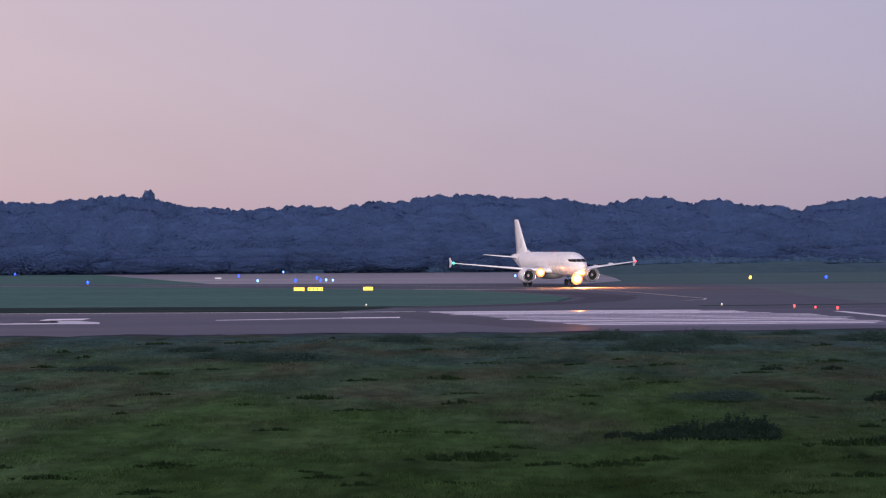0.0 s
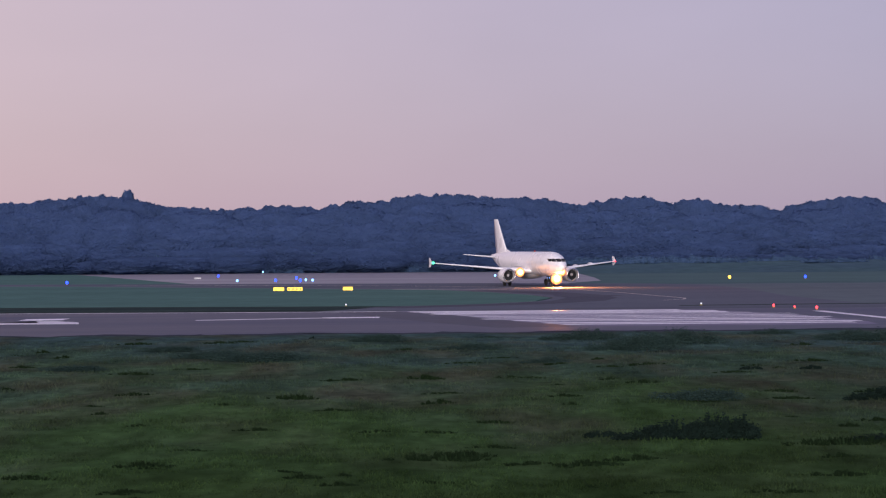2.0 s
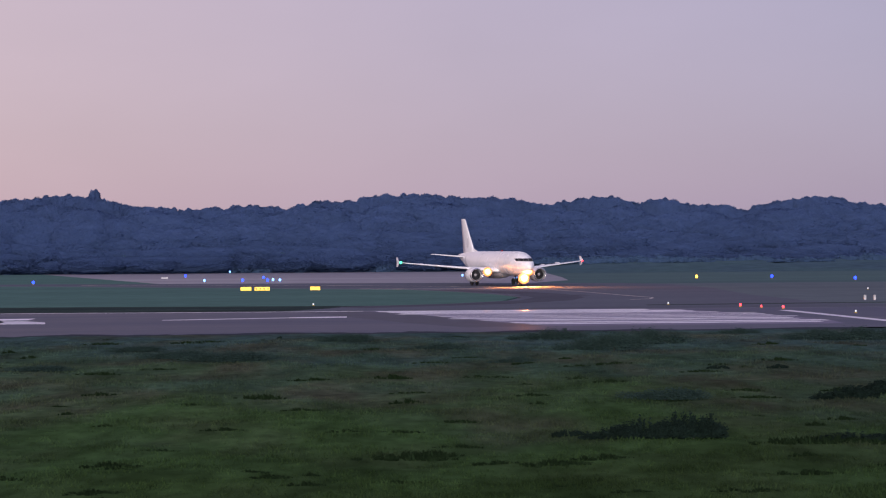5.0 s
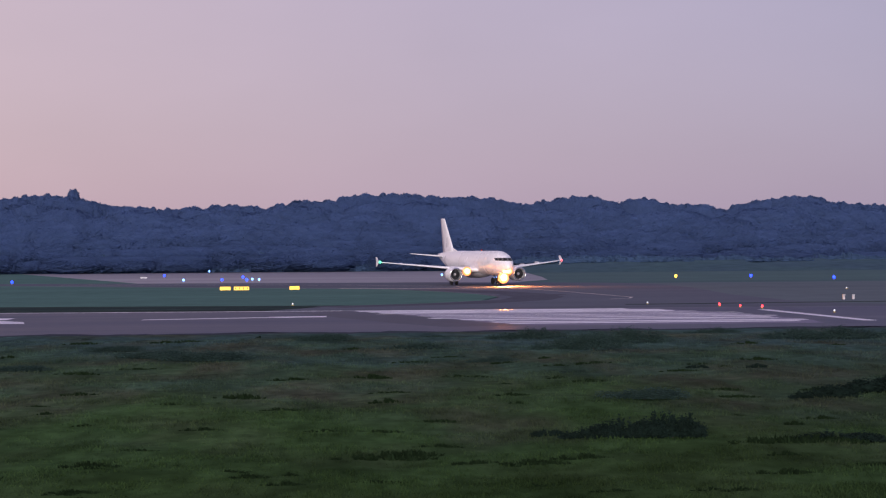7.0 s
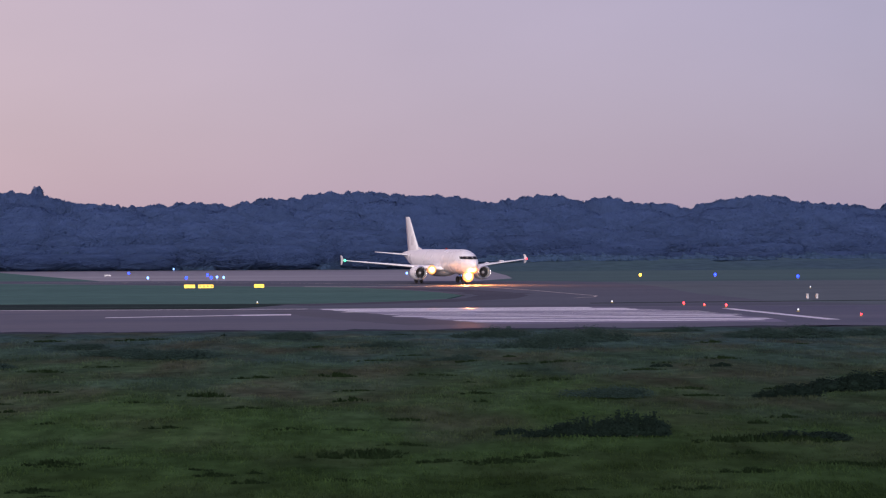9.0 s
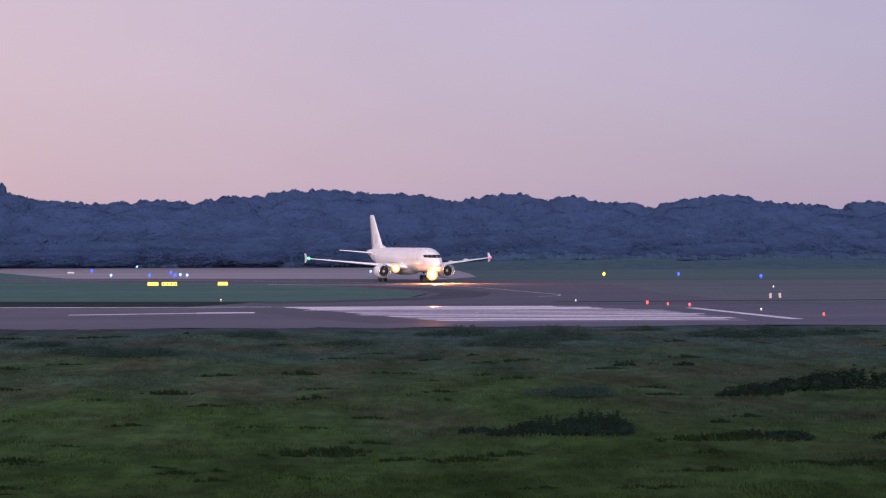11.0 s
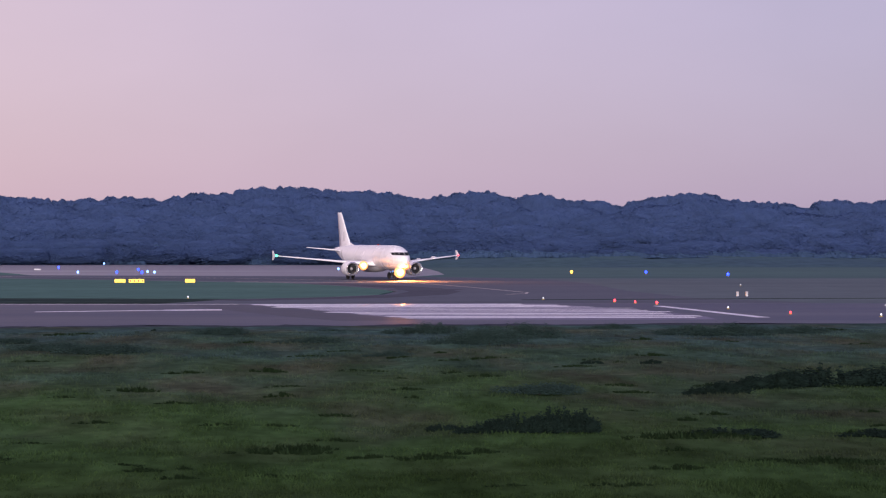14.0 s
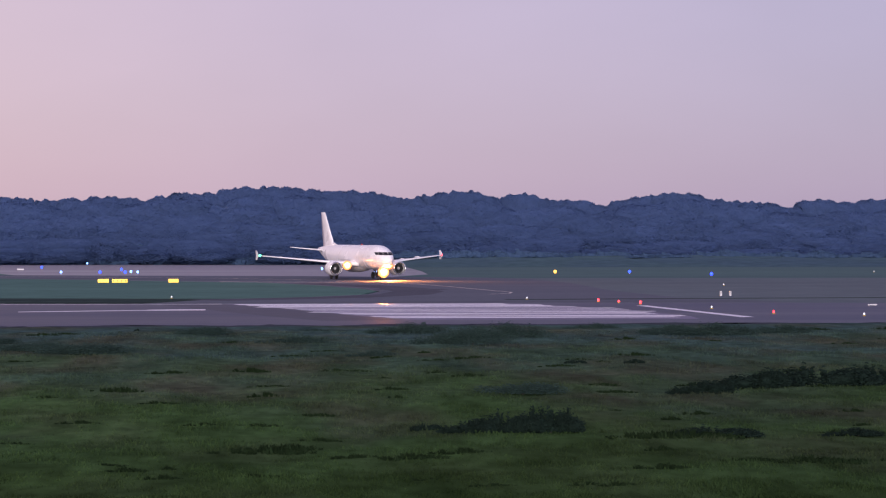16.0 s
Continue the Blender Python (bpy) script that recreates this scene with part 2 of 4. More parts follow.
M_WHITE = material("white_aircraft_paint", (0.90, 0.875, 0.865), 0.28, noise_scale=0.25, vary=0.03, fine_scale=2.0, rough_vary=0.05)
M_GREY = material("grey_belly_paint", (0.50, 0.47, 0.47), 0.35, noise_scale=0.4, vary=0.06, fine_scale=3)
M_METAL = material("polished_inlet_metal", (0.72, 0.70, 0.70), 0.25, 0.9, noise_scale=1, vary=0.05, fine_scale=8)
M_DARK = material("dark_fan_blades", (0.045, 0.045, 0.05), 0.5, 0.5, noise_scale=2, fine_scale=10)
M_GLASS = material("dark_cockpit_glass", (0.03, 0.032, 0.04), 0.12, noise_scale=1, fine_scale=5, vary=0.1)
M_TYRE = material("black_tyre_rubber", (0.03, 0.03, 0.03), 0.85, noise_scale=4, fine_scale=20)
M_STRUT = material("grey_gear_steel", (0.42, 0.42, 0.43), 0.4, 0.6, noise_scale=3, fine_scale=20)
M_HOUSING = material("yellow_lamp_housing", (0.45, 0.33, 0.05), 0.5, noise_scale=6, fine_scale=40)
M_CABIN = material("pale_cabinet_paint", (0.55, 0.55, 0.56), 0.5, noise_scale=3, fine_scale=20)
M_BEACON = material("red_beacon_glass", (0.45, 0.03, 0.02), 0.2, noise_scale=3, fine_scale=20)
L_WARM = material("warm_landing_lamp", (0.9, 0.8, 0.6), 0.2, emit=(1.0, 0.42, 0.11), strength=6)
# orange bloom round the landing lamps, given as weaker emission
L_HALO = material("amber_lamp_bloom", (0.8, 0.5, 0.2), 0.3, emit=(1.0, 0.27, 0.06), strength=1.1)
L_BLUE = material("blue_lamp_lens", (0.1, 0.15, 0.7), 0.2, emit=(0.006, 0.035, 1.0), strength=4.5)
L_CYAN = material("pale_blue_lamp_lens", (0.4, 0.6, 0.8), 0.2, emit=(0.14, 0.36, 1.0), strength=3)
L_RED = material("red_lamp_lens", (0.7, 0.1, 0.05), 0.2, emit=(1.0, 0.03, 0.05), strength=5)
L_AMBER = material("amber_lamp_lens", (0.8, 0.5, 0.1), 0.2, emit=(1.0, 0.50, 0.05), strength=3.5)
L_WHITE = material("white_lamp_lens", (0.8, 0.8, 0.8), 0.2, emit=(0.85, 0.9, 1.0), strength=0.8)
L_GREEN = material("green_lamp_lens", (0.1, 0.7, 0.4), 0.2, emit=(0.10, 1.0, 0.45), strength=2.2)
L_SIGN = material("lit_yellow_sign_face", (0.8, 0.6, 0.05), 0.4, noise_scale=2, vary=0.1, fine_scale=8, emit=(1.0, 0.56, 0.01), strength=1.05)
M_INK = material("dark_red_sign_legend", (0.25, 0.06, 0.02), 0.5, noise_scale=5, fine_scale=30, emit=(1.0, 0.2, 0.03), strength=0.5)


# ---------------------------------------------------------------- mesh helpers
def finish(name, bm, mat, smooth=False):
    me = bpy.data.meshes.new(name)
    bmesh.ops.recalc_face_normals(bm, faces=bm.faces)
    bm.to_mesh(me)
    bm.free()
    me.materials.append(mat)
    if smooth:
        me.shade_smooth()
    return me


def part(name, bm, mat, parent, label="", smooth=False):
    ob = new(name, finish(name, bm, mat, smooth))
    ob.parent = parent
    if label:
        ob["label"] = label
    return ob


def box(bm, x0, x1, y0, y1, z0, z1, bevel=0.0):
    r = bmesh.ops.create_cube(bm, size=1.0, matrix=Matrix.LocRotScale(((x0 + x1) / 2, (y0 + y1) / 2, (z0 + z1) / 2), None, (x1 - x0, y1 - y0, z1 - z0)))
    if bevel:
        edges = list({e for v in r["verts"] for e in v.link_edges})
        bmesh.ops.bevel(bm, geom=edges, offset=bevel, segments=2, affect="EDGES", profile=0.5)
    return bm


def tube(bm, a, b, r0, r1, sides=10):
    """A tapered round bar from a to b."""
    a, b = Vector(a), Vector(b)
    turn = (b - a).to_track_quat("Z", "Y").to_matrix().to_4x4()
    bmesh.ops.create_cone(bm, cap_ends=True, segments=sides, radius1=r0, radius2=r1, depth=(b - a).length, matrix=Matrix.Translation((a + b) / 2) @ turn)
    return bm


def loft(bm, rings, close=True):
    """Skins a list of rings of points."""
    vs = [[bm.verts.new(p) for p in ring] for ring in rings]
    for r0, r1 in zip(vs, vs[1:]):
        for i in range(len(r0)):
            j = (i + 1) % len(r0)
            bm.faces.new((r0[i], r0[j], r1[j], r1[i]))
    if close:
        bm.faces.new(vs[0])
        bm.faces.new(vs[-1])
    return bm


def lathe(bm, profile, axis_y, centre, sides=28, close=False):
    """Turns (y, r) pairs round an axis along y through centre (x, z)."""
    rings = [[(centre[0] + r * math.cos(2 * math.pi * i / sides), axis_y + y, centre[1] + r * math.sin(2 * math.pi * i / sides)) for i in range(sides)] for y, r in profile]
    return loft(bm, rings, close)


def sheet(name, pts, z, mat, label="", category="", kind="structure", thick=0.16, parent=None):
    """A flat slab with this outline."""
    bm = bmesh.new()
    top = [bm.verts.new((x, y, z)) for x, y in pts]
    low = [bm.verts.new((x, y, z - thick)) for x, y in pts]
    f = bm.faces.new(top)
    bm.faces.new(low[::-1])
    for i in range(len(pts)):
        j = (i + 1) % len(pts)
        bm.faces.new((top[i], low[i], low[j], top[j]))
    bmesh.ops.triangulate(bm, faces=bm.faces)
    ob = new(name, finish(name, bm, mat))
    if parent:
        ob.parent = parent
        if label:
            ob["label"] = label
    else:
        tagged(ob, label, category, "", kind)
    return ob


# ---------------------------------------------------------------- ground and paving
def spread_axis(lo, hi, step, far, growth=1.35):
    inner = list(np.arange(lo, hi + step / 2, step))
    left, right, d = [], [], step
    while inner[0] - sum(left) > -far:
        d *= growth
        left.append(d)
    d = step
    while inner[-1] + sum(right) < far:
        d *= growth
        right.append(d)
    a = [inner[0] - s for s in np.cumsum(left)][::-1]
    b = [inner[-1] + s for s in np.cumsum(right)]
    return np.array(a + inner + b)


def ground_z(x, y):
    near = max(0.0, min(1.0, (168 - y) / 25)) * max(0.0, min(1.0, (y + 40) / 60))
    sunk = -0.10 * max(0.0, min(1.0, (y - 168) / 6))  # the soil lies below the paving and the mown fields
    if near <= 0:
        return sunk
    return sunk + near * (0.22 * noise.noise((x * 0.09, y * 0.07, 1.3)) + 0.10 * noise.noise((x * 0.35, y * 0.3, 4.1)) + 0.04 * noise.noise((x * 1.3, y * 1.1, 2.2)))


gx, gy = spread_axis(-50, 75, 0.9, 4000), spread_axis(45, 176, 0.7, 4500)
gverts = [(float(x), float(y), ground_z(float(x), float(y))) for y in gy for x in gx]
nx = len(gx)
gfaces = [(j * nx + i, j * nx + i + 1, (j + 1) * nx + i + 1, (j + 1) * nx + i) for j in range(len(gy) - 1) for i in range(nx - 1)]
gme = bpy.data.meshes.new("ground")
gme.from_pydata(gverts, [], gfaces)
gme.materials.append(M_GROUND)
gme.shade_smooth()
tagged(new("ground", gme), "rough green meadow with brownish thin patches", "grass field", "", "structure")

runway = sheet("runway", [(-420, 176), (-60, 171.5), (0, 174), (60, 178), (92, 180), (92, 236), (50, 240), (24, 241.5), (-5, 239.5), (-40, 242), (-420, 262)], 0.03, M_RUNWAY,
               "damp lavender-grey asphalt runway with white threshold marks", "runway")
sheet("taxiway", [(-12, 240.2), (24, 241.8), (62, 239.8), (52, 262), (50, 300), (52, 350), (50, 388), (43, 402), (12, 420), (-30, 430), (-66, 440), (-150, 462), (-150, 452), (-66, 416), (-12, 371), (2.5, 359),
                  (11, 336), (16, 316), (18, 298), (15, 280), (6, 266), (-4, 259)], 0.026, M_TAXI, "dark damp asphalt taxiway curving off the runway", "taxiway")
sheet("apron", [(-46, 434.6), (-30, 430.3), (12, 420.3), (27, 412), (36, 440), (38, 480), (40, 560), (20, 602), (-4, 607), (-98, 615)], 0.022, M_APRON,
      "pale concrete apron in front of the woods", "apron")
sheet("verge", [(-420, 262.5), (-40, 242.4), (-13, 240.4), (-5, 258), (-2, 261), (-40, 266), (-420, 290)], 0.03, M_VERGE, "dark wet grass verge along the runway", "verge")
sheet("infield", [(-420, 290.3), (-40, 266.3), (-2, 261.3), (6, 267), (14.5, 281), (17.4, 298), (15.5, 315), (10.6, 335), (2, 358), (-13, 370), (-66, 415), (-150, 451), (-420, 540)], 0.03, M_FIELD, "smooth green infield grass between runway and taxiway", "grass")
sheet("west_field", [(-600, 560), (-150, 462.4), (-66, 436), (-40, 430), (-92, 615), (-500, 630)], 0.018, M_FIELD, "dull green grass beyond the taxiway", "grass")
sheet("dry_field", [(44, 262), (54, 236), (92.5, 236), (700, 255), (700, 394), (200, 392), (44, 396), (46, 350), (44, 300)], 0.020, M_DRY, "thin greyish grass beside the runway end", "grass")
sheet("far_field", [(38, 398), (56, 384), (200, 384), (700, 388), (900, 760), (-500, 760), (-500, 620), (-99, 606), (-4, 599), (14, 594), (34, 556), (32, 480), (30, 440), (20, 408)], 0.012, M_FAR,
      "grass below the tree line, pale haze put into its colour", "grass")
bx, by = np.arange(26, 300, 2.5), np.arange(540, 640, 2.0)
bank = []
for y in by:
    for x in bx:
        rise = max(0.0, min(1.0, (y - 548) / 56)) ** 1.4 * max(0.0, min(1.0, (x - 30) / 26))
        bank.append((float(x), float(y), -0.05 + rise * (2.5 + 0.7 * noise.noise((x * 0.04, y * 0.03, 2.0)) + 0.35 * noise.noise((x * 0.3, y * 0.12, 6.0)))))
nb = len(bx)
bme = bpy.data.meshes.new("bank")
bme.from_pydata(bank, [], [(j * nb + i, j * nb + i + 1, (j + 1) * nb + i + 1, (j + 1) * nb + i) for j in range(len(by) - 1) for i in range(nb - 1)])
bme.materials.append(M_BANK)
bme.shade_smooth()
tagged(new("bank", bme), "low green bank rising to the wood, haze put into its colour", "grass bank", "", "structure")
sheet("drain_strip", [(30, 253.2), (60, 257), (140, 262), (320, 268), (320, 272), (140, 265.5), (60, 259.5), (30, 255.6)], 0.036, M_VERGE, "dark wet strip of verge grass", "verge")

# grass creeping in ragged tongues over the near edge of the runway
for name, z, mat, wide, label in (("shoulder", 0.040, M_SHOULDER, 11.0, "old asphalt shoulder with thin grass growing over it"), ("verge", 0.046, M_GROUND, 6.0, "ragged edge of the meadow")):
    xs = np.arange(-120, 96, 0.8)
    nearer = [(float(q), 164.0 + 0.045 * (float(q) + 60)) for q in xs]
    edge = [(a, b + 7 + wide * (0.55 + 0.35 * noise.noise((a * 0.05, wide, 0)) + 0.35 * noise.noise((a * 0.21, wide, 3)) + 0.18 * noise.noise((a * 0.9, wide, 5)))) for a, b in nearer]
    sheet(name, nearer + edge[::-1], z, mat, label, "verge", thick=0.05)

# threshold: worn pale concrete with long white bars
sheet("threshold_pad", [(-3, 239.2), (26, 240.6), (31, 238), (38.5, 214), (40.5, 198), (40, 191), (14, 191), (9.5, 203), (5.5, 217), (1.5, 230)], 0.034, M_PAD, "pale wet patch of worn surface under the bars", parent=runway, thick=0.003)
sheet("tyre_scuff", [(-3.4, 238.4), (1.1, 229.4), (5.1, 216.4), (9.1, 202.6), (13.2, 191), (6.5, 189), (2.0, 200), (-2.5, 214), (-6.5, 228), (-9.5, 236)], 0.034, M_SCUFF, "dark tyre-blackened strip", parent=runway, thick=0.003)
for i in range(12):
    y = 238.4 - 3.75 * i
    x0 = -2.2 + (240 - y) * 0.335 - (1.6 if i in (3, 7) else 0)
    x1 = 0.5 + min(26.5 + (240 - y) * 0.55, 36.2 + (240 - y) * 0.05) + (1.5 if i % 3 == 1 else 0)
    wide = (2.6, 2.6, 2.2, 0.8, 0.7, 0.9, 0.9, 1.2, 2.2, 0.7, 2.3, 1.9)[i]  # paint worn thin in places
    sheet("threshold_bar", [(x0, y), (x1, y + 0.3), (x1 + 0.2, y + 0.3 - wide), (x0 + 0.5, y - wide)], 0.040, M_WETPAINT if i == 0 else M_PAINT, parent=runway, thick=0.006)
sheet("runway_end_line", [(41.2, 230.3), (42.4, 230.3), (45.9, 195.6), (44.6, 195.6)], 0.040, M_PAINT, parent=runway, thick=0.006)
sheet("centre_line", [(-22.4, 213.9), (-9.6, 218.2), (-9.6, 219.8), (-22.4, 215.5)], 0.040, M_PAINT, parent=runway, thick=0.006)
sheet("centre_line", [(-10.2, 217.7), (-4.4, 218.2), (-4.4, 221.4), (-10.2, 220.6)], 0.040, M_PAINT, parent=runway, thick=0.006)
sheet("runway_letter", [(-70, 207.2), (-39, 207.3), (-39, 209.3), (-70, 209)], 0.040, M_PAINT, parent=runway, thick=0.006)
sheet("runway_letter", [(-41.5, 207), (-32.6, 206.5), (-33.4, 211.2), (-36.4, 215.6), (-38.2, 215.2), (-37.2, 210.6), (-41.5, 210.2)], 0.044, M_PAINT, parent=runway, thick=0.006)
sheet("runway_letter", [(-40.4, 217.6), (-36.2, 218.2), (-36.2, 223.4), (-40.4, 222.2)], 0.040, M_PAINT, parent=runway, thick=0.006)
sheet("edge_line", [(-300, 255.5), (-40, 240.7), (-3, 238.5), (-3, 239.1), (-40, 241.3), (-300, 256.1)], 0.040, M_PAINT, parent=runway, thick=0.006)

# taxiway lines, swept in an arc
taxi = bpy.data.objects["taxiway"]


def ribbon(name, pts, width, z, mat, parent):
    left, right = [], []
    for i, p in enumerate(pts):
        a, b = Vector(pts[max(0, i - 1)]), Vector(pts[min(len(pts) - 1, i + 1)])
        n2 = Vector((-(b - a).y, (b - a).x)).normalized() * width / 2
        left.append((p[0] + n2.x, p[1] + n2.y))
        right.append((p[0] - n2.x, p[1] - n2.y))
    return sheet(name, left + right[::-1], z, mat, parent=parent, thick=0.005)


ribbon("taxi_line", [(-60, 424), (-30, 412), (-5, 398), (14, 378), (25, 352), (30, 325), (33.5, 300), (35, 290), (34, 284), (31, 280)], 0.35, 0.036, M_YPAINT, taxi)
ribbon("taxi_edge_line", [(-5, 366), (6, 361.5), (16, 360), (30, 358)], 1.4, 0.036, M_YPAINT, taxi)
sheet("worn_patch", [(17.5, 309), (22, 312.5), (27.5, 311), (28, 305), (24, 301.5), (19, 303)], 0.036, M_PATCH, "dark worn asphalt patch", parent=taxi, thick=0.003)
ribbon("rubber_streak", [(9, 350), (17, 334), (22, 315), (23, 296), (20, 280), (12, 267), (3, 260), (-5, 254)], 7.0, 0.032, M_PATCH, taxi)


# ---------------------------------------------------------------- aircraft
HULL = [(0.0, 0.06, -0.52), (0.15, 0.36, -0.50), (0.45, 0.66, -0.46), (0.9, 0.95, -0.38), (1.5, 1.22, -0.29), (2.3, 1.48, -0.18), (3.2, 1.71, -0.09), (4.4, 1.90, -0.02), (5.8, 1.97, 0), (24, 1.975, 0),
        (26, 1.92, 0.05), (28.5, 1.70, 0.24), (31, 1.36, 0.54), (33.5, 0.94, 0.86), (35.5, 0.58, 1.10), (37.0, 0.32, 1.26), (37.57, 0.17, 1.32)]


def body_at(s):
    """Radius and rise of the hull, s metres behind the nose tip."""
    st = [h[0] for h in HULL]
    return float(np.interp(s, st, [h[1] for h in HULL])), float(np.interp(s, st, [h[2] for h in HULL]))


def body_ring(s, sides=36):
    r, c = body_at(s)
    return [(r * math.sin(2 * math.pi * i / sides), -16.5 + s, 3.85 + c + 1.045 * r * math.cos(2 * math.pi * i / sides)) for i in range(sides)]


def hull_point(side, x, z):
    """The foremost place on the hull at that half width and height, a little proud."""
    s = 0.2
    while s < 6:
        r, c = body_at(s)
        h = (z - 3.85 - c) / 1.045
        if h * h + x * x < r * r:
            break
        s += 0.01
    return (side * (x + 0.01), -16.5 + s - 0.035, z + 0.015)


def aerofoil(span, le, chord, z, thick, upright=False):
    prof = [(0, 0), (0.02, 0.22), (0.08, 0.40), (0.25, 0.55), (0.5, 0.48), (0.75, 0.26), (1, 0.02), (1, -0.02), (0.75, -0.16), (0.5, -0.32), (0.25, -0.42), (0.08, -0.32), (0.02, -0.18)]
    if upright:
        return [(t * thick * chord, -16.5 + le + c * chord, z) for c, t in prof]
    return [(span, -16.5 + le + c * chord, z + t * thick * chord) for c, t in prof]


def lamp(name, at, r, parent):
    """A lit lamp: a bright lens on a glowing disc that imitates its orange bloom."""
    bm = bmesh.new()
    bmesh.ops.create_uvsphere(bm, u_segments=20, v_segments=10, radius=r, matrix=pose(*at) @ Matrix.Diagonal((1, 0.3, 1, 1)))
    halo = part(name, bm, L_HALO, parent, "lit warm " + name.replace("_", " "), True)
    bm = bmesh.new()
    bmesh.ops.create_uvsphere(bm, u_segments=20, v_segments=10, radius=r * 0.64, matrix=pose(at[0], at[1] - r * 0.2, at[2]) @ Matrix.Diagonal((1, 0.3, 1, 1)))
    part("lens", bm, L_WARM, halo, "bright warm lens", True)


def airliner():
    root = new("airliner")
    bm = loft(bmesh.new(), [body_ring(s) for s in (0, 0.08, 0.15, 0.3, 0.45, 0.7, 0.9, 1.2, 1.5, 1.9, 2.3, 2.8, 3.2, 3.8, 4.4, 5.0, 5.8, 9, 13, 18, 24, 26, 27.2, 28.5, 29.8, 31, 32.2, 33.5, 34.5, 35.5, 36.3, 37.0, 37.57)])
    hull = part("fuselage", bm, M_WHITE, root, "plain white fuselage", True)
    bm = lathe(bmesh.new(), [(-6.5, 0.2), (-5.6, 1.2), (-4.0, 1.75), (-1, 1.95), (3, 1.95), (5.2, 1.6), (6.6, 0.9), (7.2, 0.2)], 0, (0, 3.15), 28, True)
    part("belly_fairing", bm, M_GREY, root, "grey belly fairing", True)
    # cockpit panes lie just proud of the hull
    for x0, x1, low, high in [(0.02, 0.72, 4.22, 4.72), (0.75, 1.20, 4.24, 4.72), (1.22, 1.52, 4.28, 4.70)]:
        for side in (1, -1):
            bm = bmesh.new()
            rows = [[bm.verts.new(hull_point(side, x0 + (x1 - x0) * v, low + (high - low) * u)) for v in np.linspace(0, 1, 5)] for u in np.linspace(0, 1, 4)]
            for r0, r1 in zip(rows, rows[1:]):
                for i in range(4):
                    bm.faces.new((r0[i], r0[i + 1], r1[i + 1], r1[i]))
            bmesh.ops.solidify(bm, geom=bm.faces[:], thickness=-0.01)
            part("cockpit_window", bm, M_GLASS, hull, "dark cockpit window", True)
    for side in (1, -1):
        # main wing with fence, lamp, nacelle
        bm = loft(bmesh.new(), [aerofoil(side * sp, le, ch, z, th) for sp, le, ch, z, th in
                                [(1.0, 11.0, 7.4, 2.55, 0.15), (2.0, 11.6, 6.7, 2.65, 0.15), (6.4, 14.0, 3.9, 3.05, 0.12), (11.5, 16.5, 2.7, 3.55, 0.11), (16.6, 19.0, 1.6, 4.05, 0.10), (16.95, 19.3, 1.2, 4.08, 0.06)]])
        wing = part("wing", bm, M_WHITE, root, "white swept wing", True)
        bm = bmesh.new()
        loft(bm, [[(side * (16.95 + w), -16.5 + y, z) for y, z, w in [(19.0, 4.08, -0.03), (20.2, 4.95, -0.03), (20.8, 4.95, -0.03), (20.5, 4.05, -0.03), (20.7, 3.35, -0.03), (20.1, 3.35, -0.03)]],
                  [(side * (16.95 + w), -16.5 + y, z) for y, z, w in [(19.0, 4.08, 0.03), (20.2, 4.95, 0.03), (20.8, 4.95, 0.03), (20.5, 4.05, 0.03), (20.7, 3.35, 0.03), (20.1, 3.35, 0.03)]]])
        part("wingtip_fence", bm, M_WHITE, wing)
        bm = bmesh.new()
        bmesh.ops.create_icosphere(bm, subdivisions=2, radius=0.16 if side > 0 else 0.24, matrix=Matrix.Translation((side * 16.75, -16.5 + 18.95, 4.10)))
        part("navigation_lamp", bm, L_RED if side > 0 else L_GREEN, wing, "red wingtip lamp" if side > 0 else "green wingtip lamp", True)
        for sp in (5.0, 9.2, 12.6):
            le = 14.0 + (sp - 6.4) * 0.49
            bm = lathe(bmesh.new(), [(-1.4, 0.03), (-0.7, 0.17), (0.3, 0.2), (1.4, 0.03)], -16.5 + le + 3.4, (side * sp, 2.72 + (sp - 2) * 0.095), 10, True)
            part("flap_fairing", bm, M_WHITE, wing, "", True)
        bm = lathe(bmesh.new(), [(0.35, 0.86), (0.05, 0.97), (0.0, 1.03), (0.08, 1.11), (0.6, 1.22), (1.6, 1.26), (2.8, 1.17), (3.6, 0.98), (3.65, 0.90), (2.0, 0.86), (0.9, 0.86)], -16.5 + 10.6, (side * 5.75, 1.92))
        eng = part("engine_nacelle", bm, M_WHITE, root, "white engine nacelle with open inlet", True)
        bm = lathe(bmesh.new(), [(0.30, 0.87), (0.05, 0.975), (-0.02, 1.03), (0.05, 1.10), (0.22, 1.165)], -16.5 + 10.59, (side * 5.75, 1.92))
        part("inlet_lip", bm, M_METAL, eng, "bare metal inlet lip", True)
        bm = lathe(bmesh.new(), [(0.85, 0.86), (0.95, 0.02)], -16.5 + 10.6, (side * 5.75, 1.92), 28, False)
        for b in range(22):
            a = 2 * math.pi * b / 22
            p0 = Vector((side * 5.75 + 0.25 * math.cos(a), -16.5 + 11.4, 1.92 + 0.25 * math.sin(a)))
            p1 = Vector((side * 5.75 + 0.84 * math.cos(a + 0.12), -16.5 + 11.42, 1.92 + 0.84 * math.sin(a + 0.12)))
            tube(bm, p0, p1, 0.05, 0.09, 4)
        part("fan", bm, M_DARK, eng, "dark engine fan")
        bm = lathe(bmesh.new(), [(0.45, 0.02), (0.55, 0.14), (0.75, 0.24), (0.9, 0.28)], -16.5 + 10.6, (side * 5.75, 1.92), 16, True)
        part("spinner", bm, M_GREY, eng, "", True)
